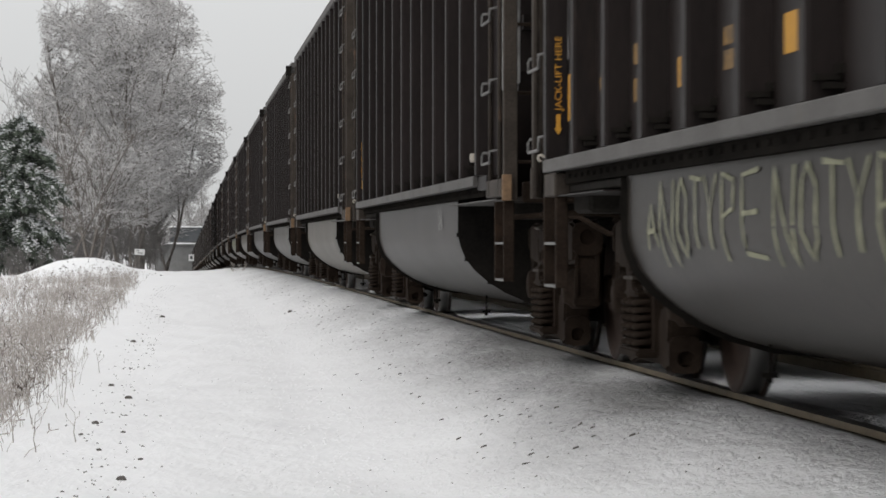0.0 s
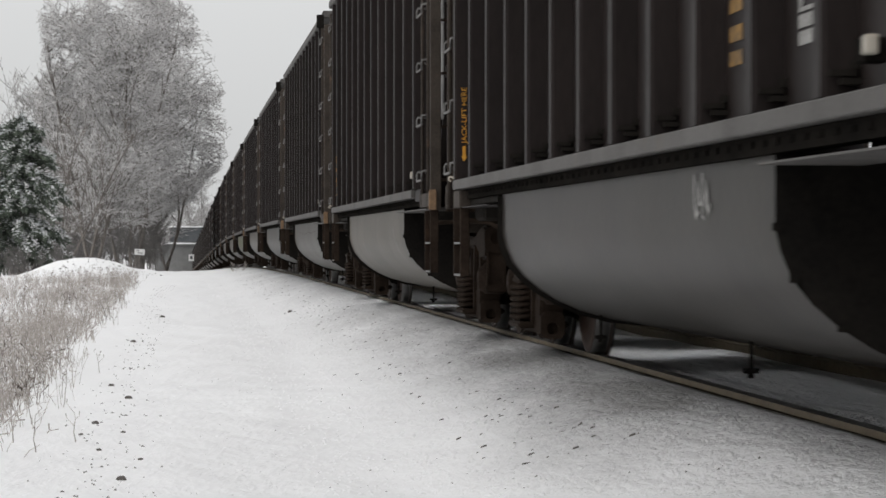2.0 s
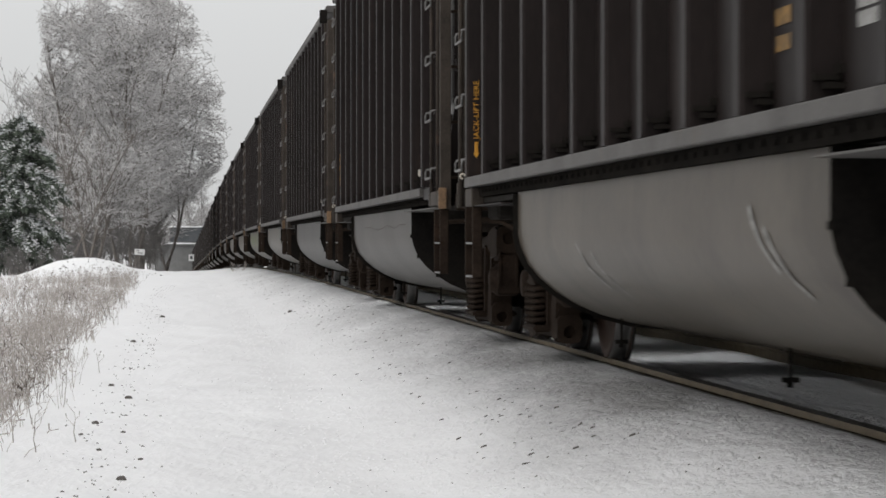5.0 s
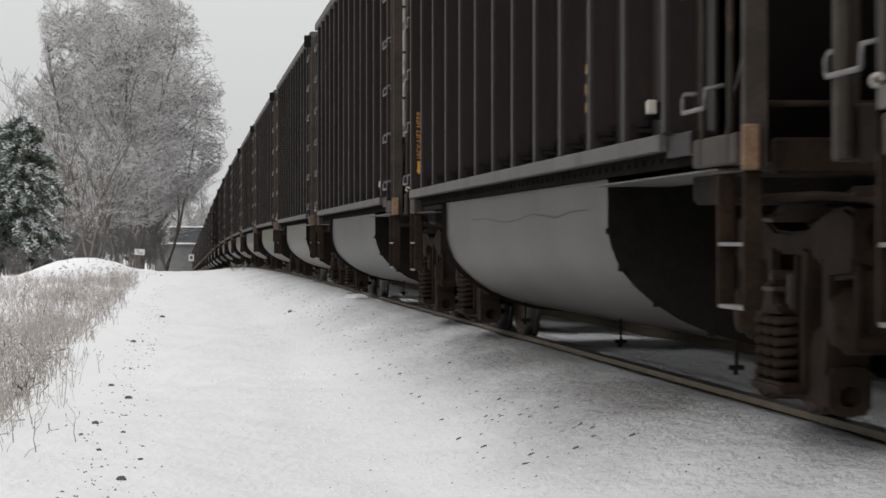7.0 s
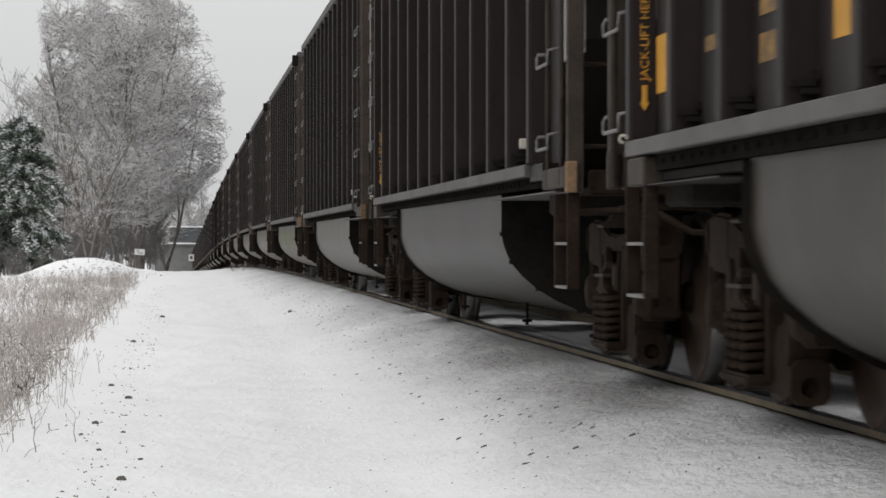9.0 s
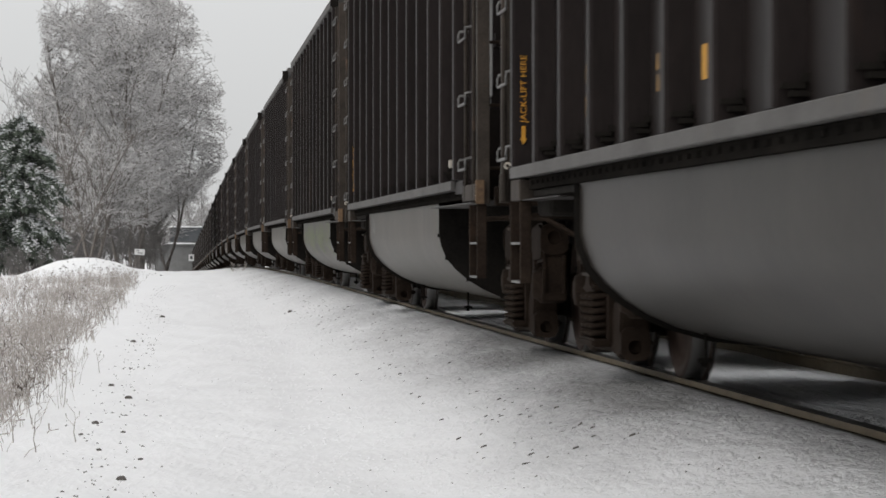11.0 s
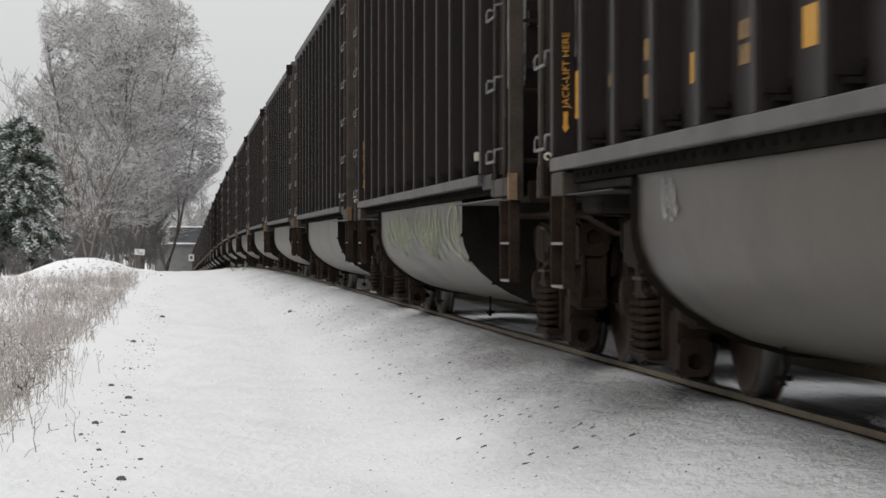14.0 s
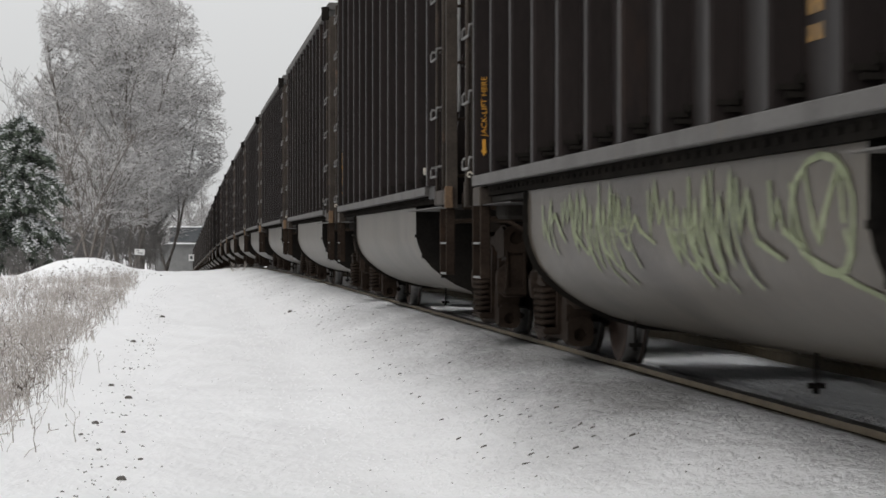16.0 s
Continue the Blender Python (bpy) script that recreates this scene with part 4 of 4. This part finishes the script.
def tree_rows():
    """Smaller trees behind, grey with frost and haze, and rows along both sides of the railway, some unseen."""
    kinds = []
    for i, (seed, h) in enumerate(((41, 9.0), (43, 8.0), (47, 11.0), (53, 7.0))):
        rng = np.random.default_rng(seed)
        root = new("frosted_tree")
        lines = tree_lines(rng, (0, 0, 0), h, 0.85, 3, 3, 0.2, (0, 0), 0.52, 0.022)
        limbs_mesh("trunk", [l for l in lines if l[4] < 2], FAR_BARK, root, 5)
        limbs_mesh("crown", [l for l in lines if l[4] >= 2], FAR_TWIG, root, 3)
        tagged(root, "bare tree of the woods, greyed with frost and haze", "tree", "trees of the far woods")
        kinds.append(root)
    rng = np.random.default_rng(8)
    spots = []
    for i in range(30):                                  # thicket behind the large trees
        y = rng.uniform(165, 270)
        u = rng.uniform(-330, -65)
        spots.append((u * y / 5000, y, rng.uniform(0.7, 1.15)))
    for i in range(9):                                   # slender trees to the side
        y = rng.uniform(135, 190)
        spots.append((-rng.uniform(250, 420) * y / 5000, y, rng.uniform(0.6, 0.85)))
    for i in range(12):                                  # beyond the bridge
        y = rng.uniform(470, 640)
        spots.append((rng.uniform(-45, 90) * y / 5000, y, rng.uniform(1.3, 1.9)))
    for i in range(12):                                  # on the far side of the line
        spots.append((rng.uniform(13, 20), 160 + 22 * i + rng.uniform(-8, 8), rng.uniform(0.8, 1.1) + 0.03 * i))
    for i in range(9):                                  # unseen rows added beside and behind the camera, to dim the train's side
        spots.append((rng.uniform(-24, -13), -60 + 18 * i + rng.uniform(-4, 4), rng.uniform(1.1, 1.5)))
    for i in range(8):
        spots.append((rng.uniform(-34, -24), -50 + 20 * i + rng.uniform(-4, 4), rng.uniform(1.1, 1.5)))
    for i in range(7):
        spots.append((rng.uniform(12, 18), -60 + 26 * i + rng.uniform(-4, 4), rng.uniform(0.8, 1.0)))
    for i, (x, y, s) in enumerate(spots):
        z = ground_height(x, y) - 0.1
        m = pose(x, y, z, 0, 0, rng.uniform(0, 360))
        k = kinds[i % 4]
        if i < 4:
            k.matrix_basis = m
            o = k
        else:
            o = copy_thing(k, m)
        o.scale = (s, s, s)


tree_rows()


def spruce(x, y, height, radius, seed):
    """A snowy evergreen: drooping boughs set with many short sprays of needles, snow lying on the boughs."""
    rng = np.random.default_rng(seed)
    root = new("evergreen_tree")
    z0 = ground_height(x, y) - 0.1
    root.location = (x, y, z0)
    bm = bmesh.new()
    lathe(bm, [(0, 0.14), (height * 0.5, 0.09), (height * 0.97, 0.015)], "z", 8)
    part("trunk", bm, BARK, root)
    needles_v, needles_f, snow_v, snow_f = [], [], [], []

    def blade(verts, faces, c, d, side, ln, w):
        i = len(verts)
        up = np.cross(d, side)
        verts.extend([c - side * w, c + side * w, c + d * ln * 0.6 + side * w * 0.7 - up * 0.02, c + d * ln, c + d * ln * 0.6 - side * w * 0.7 - up * 0.02])
        faces.append((i, i + 1, i + 2, i + 3, i + 4))

    boughs = 210
    for b in range(boughs):
        f = rng.uniform(0.10, 1.0) ** 0.9
        h = height * f
        reach = radius * (1.02 - f) ** 0.36 * rng.uniform(0.75, 1.12) if f < 0.97 else 0.15
        ang = rng.uniform(0, math.tau)
        out = np.array([math.cos(ang), math.sin(ang), 0])
        n = max(4, int(reach / 0.13))
        for i in range(n):
            t = (i + 0.5) / n
            c = np.array([0, 0, h]) + out * reach * t + np.array([0, 0, 0.18 * math.sin(t * 2.2) - 0.50 * reach * t * t * 0.7])
            for k in range(9):
                d = out * rng.uniform(0.1, 1.0) + rng.normal(0, 0.55, 3) + np.array([0, 0, -0.45])
                d /= np.linalg.norm(d)
                side = np.cross(d, rng.normal(0, 1, 3))
                side /= np.linalg.norm(side) + 1e-6
                blade(needles_v, needles_f, c + rng.normal(0, 0.06, 3), d, side, rng.uniform(0.14, 0.32), rng.uniform(0.02, 0.04))
            if rng.random() < 0.6 + 0.4 * t:
                for k in range(8):
                    d = out * 0.8 + rng.normal(0, 0.6, 3) * np.array([1, 1, 0.25])
                    d /= np.linalg.norm(d)
                    side = np.cross(d, np.array([0, 0, 1.0])) + rng.normal(0, 0.15, 3)
                    side /= np.linalg.norm(side) + 1e-6
                    blade(snow_v, snow_f, c + rng.normal(0, 0.05, 3) + np.array([0, 0, 0.07]), d, side, rng.uniform(0.10, 0.22), rng.uniform(0.02, 0.05))
    for nm, v, f_, mt in (("needles", needles_v, needles_f, NEEDLE), ("snow_cover", snow_v, snow_f, CLEANSNOW)):
        o = mesh_object(nm, v, f_, mt)
        o.parent = root
    tagged(root, "dark green evergreen with snow on its boughs", "tree", "evergreens by the verge")


spruce(-6.15, 112, 6.3, 2.3, 5)
spruce(-7.9, 116, 5.6, 1.8, 6)
spruce(-8.6, 122, 6.4, 1.9, 9)


def stalk_field():
    """Dry frosted weeds along the verge, too many to count."""
    rng = np.random.default_rng(12)
    lines = []
    while len(lines) < 24000:
        y = 15.5 + (92 - 15.5) * rng.random() ** 1.35
        x = -0.80 - abs(rng.normal(0, 1)) * 0.06 * y * 0.6 + rng.normal(0, 0.08)
        edge = -1.06 - 0.30 * noise.noise((0.0, y * 0.25, 2.0)) - 0.16 * noise.noise((3.0, y * 0.9, 2.0)) - max(0, (26 - y) * 0.012)
        if x > edge + 0.26 or x < -11 or (x > edge and rng.random() > 0.10):
            continue
        if noise.noise((x * 1.4, y * 0.5, 4.0)) < -0.24 or (y > 86 and x > -5.5):
            continue
        thick = min(1, max(0.35, 0.5 + (edge - x)))
        if rng.random() > thick:
            continue
        z = ground_height(x, y) - 0.02
        clump = min(1.5, max(0.45, 0.95 + 1.1 * noise.noise((x * 1.6, y * 0.42, 6.0))))
        h = rng.uniform(0.10, 0.40) * (0.6 + 0.4 * thick) * clump * (1.3 if rng.random() < 0.15 else 1)
        p = np.array([x, y, z])
        lean = rng.normal(0, 0.14, 2)
        q = p + np.array([lean[0] * h, lean[1] * h, h * 0.6])
        r = q + np.array([lean[0] * h * 1.5, lean[1] * h * 1.5, h * 0.4])
        w = rng.uniform(0.0014, 0.003)
        lines += [(p, q, w * 1.2, w, 0), (q, r, w, w * 0.6, 0)]
        if rng.random() < 0.55:
            for k in range(rng.integers(1, 5)):
                c = p + (r - p) * rng.uniform(0.4, 1.0)
                d = np.array([rng.normal(0, 0.05), rng.normal(0, 0.05), rng.uniform(0.0, 0.09)])
                lines.append((c, c + d, w * 0.8, w * rng.uniform(0.6, 2.6), 0))
    dark = [l for i, l in enumerate(lines) if noise.noise((l[0][0] * 2.2, l[0][1] * 0.7, 9.0)) > 0.30 and i % 3]
    pale = [l for i, l in enumerate(lines) if not (noise.noise((l[0][0] * 2.2, l[0][1] * 0.7, 9.0)) > 0.30 and i % 3)]
    o = limbs_mesh("dry_weeds", pale, STRAW, None, 3)
    tagged(o, "dry straw-coloured weeds dusted with frost, standing in snow", "weeds", kind="stuff")
    o = limbs_mesh("dark_weeds", dark, DARKWEED, None, 3)
    tagged(o, "dark brown dead weeds among the straw, in snow", "weeds", kind="stuff")


stalk_field()


def dead_stalk(x, y, h, seed):
    rng = np.random.default_rng(seed)
    root = new("dead_stalk")
    lines = []
    p = np.array([0.0, 0.0, -0.02])
    d = np.array([rng.normal(0, 0.05), 0, 1.0])
    for i in range(5):
        q = p + d * h / 5 + np.array([rng.normal(0, 0.006), rng.normal(0, 0.006), 0])
        lines.append((p, q, 0.0042 - 0.0005 * i, 0.0037 - 0.0005 * i, 0))
        if i > 1:
            s = np.array([rng.choice((-1, 1)) * rng.uniform(0.02, 0.06), rng.normal(0, 0.03), rng.uniform(0.02, 0.06)])
            lines.append((q, q + s, 0.002, 0.0015, 0))
            lines.append((q + s, q + s + np.array([rng.normal(0, 0.02), 0, 0.03]), 0.0015, 0.003, 0))
        p = q
    limbs_mesh("stem", lines, STRAW, root, 5)
    root.location = (x, y, ground_height(x, y))
    tagged(root, "thin brown dead stalk standing in the snow", "stalk", "dead stalks on the verge")


for i, (x, y, h) in enumerate(((-0.84, 16.8, 0.24), (-0.63, 17.5, 0.2), (-0.75, 27.2, 0.2), (-0.86, 21.1, 0.32), (-0.92, 22.5, 0.26), (-0.98, 19.0, 0.25), (-1.02, 17.6, 0.3), (-0.95, 25.5, 0.24))):
    dead_stalk(x, y, h, 60 + i)


def stone(x, y, r, seed):
    bm = bmesh.new()
    bmesh.ops.create_icosphere(bm, subdivisions=2, radius=1)
    for v in bm.verts:
        k = 1 + 0.35 * noise.noise(v.co * 1.3 + Vector((seed * 3.1, 0, 0)))
        v.co = Vector((v.co.x * r * 1.25 * k, v.co.y * r * k, v.co.z * r * 0.8 * k))
    me = bpy.data.meshes.new("stone")
    bm.to_mesh(me)
    bm.free()
    me.materials.append(STONE)
    ob = new("stone", me)
    ob.location = (x, y, ground_height(x, y) + r * 0.2)
    tagged(ob, "small dark stone half sunk in snow", "stone", "stones on the path")


for i, (x, y, r) in enumerate(((-0.30, 14.9, 0.024), (-0.56, 19.1, 0.022), (-0.39, 22.0, 0.024), (-0.57, 23.9, 0.022), (-0.55, 34.3, 0.028), (-0.26, 43.8, 0.032), (1.62, 41.4, 0.03), (-0.22, 16.2, 0.013), (-0.48, 17.0, 0.014), (-0.36, 18.3, 0.013), (-0.62, 18.0, 0.012))):
    stone(x, y, r, i)


def scattered_grit():
    """Grit and stubble tips that show through the snow, and dark marks for shaded hollows, too many to count."""
    rng = np.random.default_rng(31)
    verts, faces = [], []
    spots, hollow_marks = [], []
    for i in range(480):
        y = 13 + 60 * rng.random() ** 1.6
        spots.append((rng.normal(-0.42 + 0.1 * math.sin(y * 0.2), 0.15), y, rng.uniform(0.003, 0.014)))
    for i in range(420):
        y = 11 + 75 * rng.random() ** 1.3
        spots.append((rng.uniform(1.0, 2.35), y, rng.uniform(0.002, 0.010)))
    for i in range(260):
        y = 12 + 60 * rng.random() ** 1.4
        spots.append((rng.uniform(-0.4, 1.1), y, rng.uniform(0.002, 0.006)))
    for i in range(160):
        x, y = -3.3 + rng.normal(0.5, 0.8), 92 + rng.normal(0, 2.0)
        spots.append((x, y, rng.uniform(0.02, 0.05)))
    for i in range(230):                                  # small flat dark pieces for the shaded hollows in the bank's shoulder
        y = 13 + 62 * rng.random() ** 1.3
        hollow_marks.append((rng.normal(1.88, 0.22), y, rng.uniform(0.008, 0.021)))
    for x, y, r in hollow_marks:
        z, i = ground_height(x, y), len(verts)
        w = r * rng.uniform(0.5, 0.9)
        tilt = rng.uniform(0.2, 0.7)
        verts += [(x - r, y - w, z - 0.004), (x + r, y - w * 0.4, z - 0.004), (x + r * 0.8, y + w, z - 0.004), (x - r * 0.7, y + w * 0.8, z - 0.004), (x - r * 0.6, y - w * 0.3, z + r * 0.25), (x + r * 0.6, y, z + r * tilt)]
        faces += [(i, i + 1, i + 5, i + 4), (i + 1, i + 2, i + 5), (i + 2, i + 3, i + 4, i + 5), (i + 3, i, i + 4)]
    for x, y, r in spots:
        z = ground_height(x, y)
        i = len(verts)
        a = rng.uniform(0, 3.1)
        c, s = math.cos(a), math.sin(a)
        for px, py, pz in ((1.6, 0, -0.2), (0, 0.8, -0.2), (-1.6, 0, -0.2), (0, -0.8, -0.2), (0.2, 0.1, 0.75)):
            px, py = px * rng.uniform(0.6, 1.2), py * rng.uniform(0.6, 1.2)
            verts.append((x + r * (c * px - s * py), y + r * (s * px + c * py), z + r * pz))
        faces += [(i, i + 1, i + 4), (i + 1, i + 2, i + 4), (i + 2, i + 3, i + 4), (i + 3, i, i + 4)]
    o = mesh_object("grit", verts, faces, STONE)
    tagged(o, "dark grit showing through thin snow, and dark marks for shaded hollows", "grit", kind="stuff")


scattered_grit()


def snow_clods():
    """Small clods and crumbs of snow on the bank and along the path, too many to count."""
    rng = np.random.default_rng(77)
    verts, faces = [], []
    for i in range(5200):
        y = 10.5 + 70 * rng.random() ** 1.5
        x = rng.uniform(0.7, 2.6) if rng.random() < 0.97 else rng.uniform(-1.1, 1.0)
        r = rng.uniform(0.003, 0.009) * (1.7 if rng.random() < 0.08 and x > 1.0 else 1)
        z = ground_height(x, y) - r * 0.15
        k = len(verts)
        n = 6
        turn = rng.uniform(0, 6)
        for j in range(n):
            a = turn + j * math.tau / n
            q = rng.uniform(0.75, 1.25)
            verts.append((x + r * 1.5 * q * math.cos(a), y + r * 1.1 * q * math.sin(a), z))
        for j in range(n):
            a = turn + (j + 0.5) * math.tau / n
            verts.append((x + r * 0.9 * math.cos(a), y + r * 0.7 * math.sin(a), z + r * rng.uniform(0.5, 0.8)))
        verts.append((x, y, z + r * 0.9))
        for j in range(n):
            j2 = (j + 1) % n
            faces += [(k + j, k + j2, k + n + j), (k + j2, k + n + j2, k + n + j), (k + n + j, k + n + j2, k + 2 * n)]
    o = mesh_object("snow_crumbs", verts, faces, SNOW)
    for p in o.data.polygons:
        p.use_smooth = True
    tagged(o, "small crumbs of snow on the bank and path", "snow", kind="stuff")


snow_clods()


def low_bush(x, y, size, seed, dark=False):
    rng = np.random.default_rng(seed)
    root = new("low_bush")
    lines = tree_lines(rng, (0, 0, 0), size, 0.9, 3 if size > 1 else 2, 5, 0.2, (0, 0), 0.42, 0.010 if size > 1 else 0.004)
    limbs_mesh("brushwood", lines, FAR_BARK if dark else STRAW, root, 3)
    root.location = (x, y, ground_height(x, y) - 0.03)
    tagged(root, "low bare bush standing in the snow", "bush", "low bushes along the line")


low_bush(1.75, 94, 0.38, 3)
low_bush(-1.55, 106, 0.35, 4, True)
low_bush(-1.35, 103, 0.3, 5, True)
for i in range(9):
    low_bush(-4.4 - 0.55 * i, 108 + 2.5 * (i % 3), 1.2, 70 + i, True)
for i in range(14):
    low_bush(-6.6 + 0.42 * i, 146 + 7 * (i % 4), 2.4 + 0.6 * (i % 3), 90 + i, True)


def build_bridge():
    """A girder overpass beyond the crest: deck girder, lower ledge and abutment, with snow on the ledges."""
    y, z0 = 420, grade(420)
    br = new("overpass_bridge")
    part("girder", boxes(((-1.4, y - 0.4, 0.72), (18, y + 6, 2.9)), bevel=0.03), GIRDER, br)
    part("stiffener", boxes(*[((-1.2 + 1.6 * k, y - 0.52, 0.8), (-1.1 + 1.6 * k, y - 0.403, 2.75)) for k in range(3)]), GIRDER, br)
    part("snow_ledge", boxes(((-1.5, y - 0.6, 2.903), (18, y + 0.6, 3.08)), bevel=0.04), CLEANSNOW, br)
    part("bearing_shelf", boxes(((-3.8, y - 0.2, 0.25), (3.0, y + 6, 0.45)), bevel=0.02), CONCRETE, br)
    part("snow_ledge", boxes(((-3.8, y - 0.25, 0.453), (2.6, y + 0.3, 0.60)), bevel=0.03), CLEANSNOW, br)
    part("abutment", boxes(((-3.6, y + 0.3, z0 - 2), (2.2, y + 6, 0.247)), bevel=0.03), CONCRETE, br)
    tagged(br, "dark girder overpass on a concrete abutment with snowy ledges", "bridge")


build_bridge()


def build_signs():
    y = 132
    x, z = -1.9, ground_height(-1.9, 132)
    s = new("trackside_sign")
    part("panel", boxes(((-0.235, -0.012, 0.83), (0.235, 0.012, 1.10)), bevel=0.006), SIGN, s, "white sign panel")
    part("bar", boxes(((-0.15, -0.02, 1.0), (-0.02, -0.013, 1.04))), CONCRETE, s, "faded grey lettering bar")
    part("bar", boxes(((-0.10, -0.02, 0.90), (0.15, -0.013, 0.94))), CONCRETE, s, "faded grey lettering bar")
    part("sign_post", boxes(((-0.03, 0.013, -0.3), (0.03, 0.06, 1.12))), BARK, s)
    s.matrix_basis = pose(x, y, z, 0, 4, 0)
    tagged(s, "small white sign on a short post beside the line", "sign")
    y = 230
    x, z = 0.98, ground_height(0.98, 230)
    s = new("marker_post")
    part("board", boxes(((-0.22, -0.015, 1.2), (0.22, 0.015, 1.75)), bevel=0.006), SIGN, s)
    part("mark", boxes(((-0.1, -0.022, 1.36), (0.1, -0.016, 1.6))), GIRDER, s)
    part("sign_post", boxes(((-0.035, 0.016, -0.5), (0.035, 0.07, 1.6))), CONCRETE, s)
    s.location = (x, y, z)
    tagged(s, "pale marker board on a post beside the track", "sign")


build_signs()


# ---- what moves ----
def motions():
    times = [i * 0.5 for i in range(33)]
    for n, car in CARS.items():
        walk(car, [(t, car_pose(n, t)) for t in times])
        if n < 7:
            ticks = [i * 0.1 for i in range(161)]
            for ws in [c for c in car.children if c.name.startswith("wheelset")]:
                at = ws.location.copy()
                walk(ws, [(t, pose(*at, math.degrees(travel(t) / WHEEL_R))) for t in ticks])


motions()
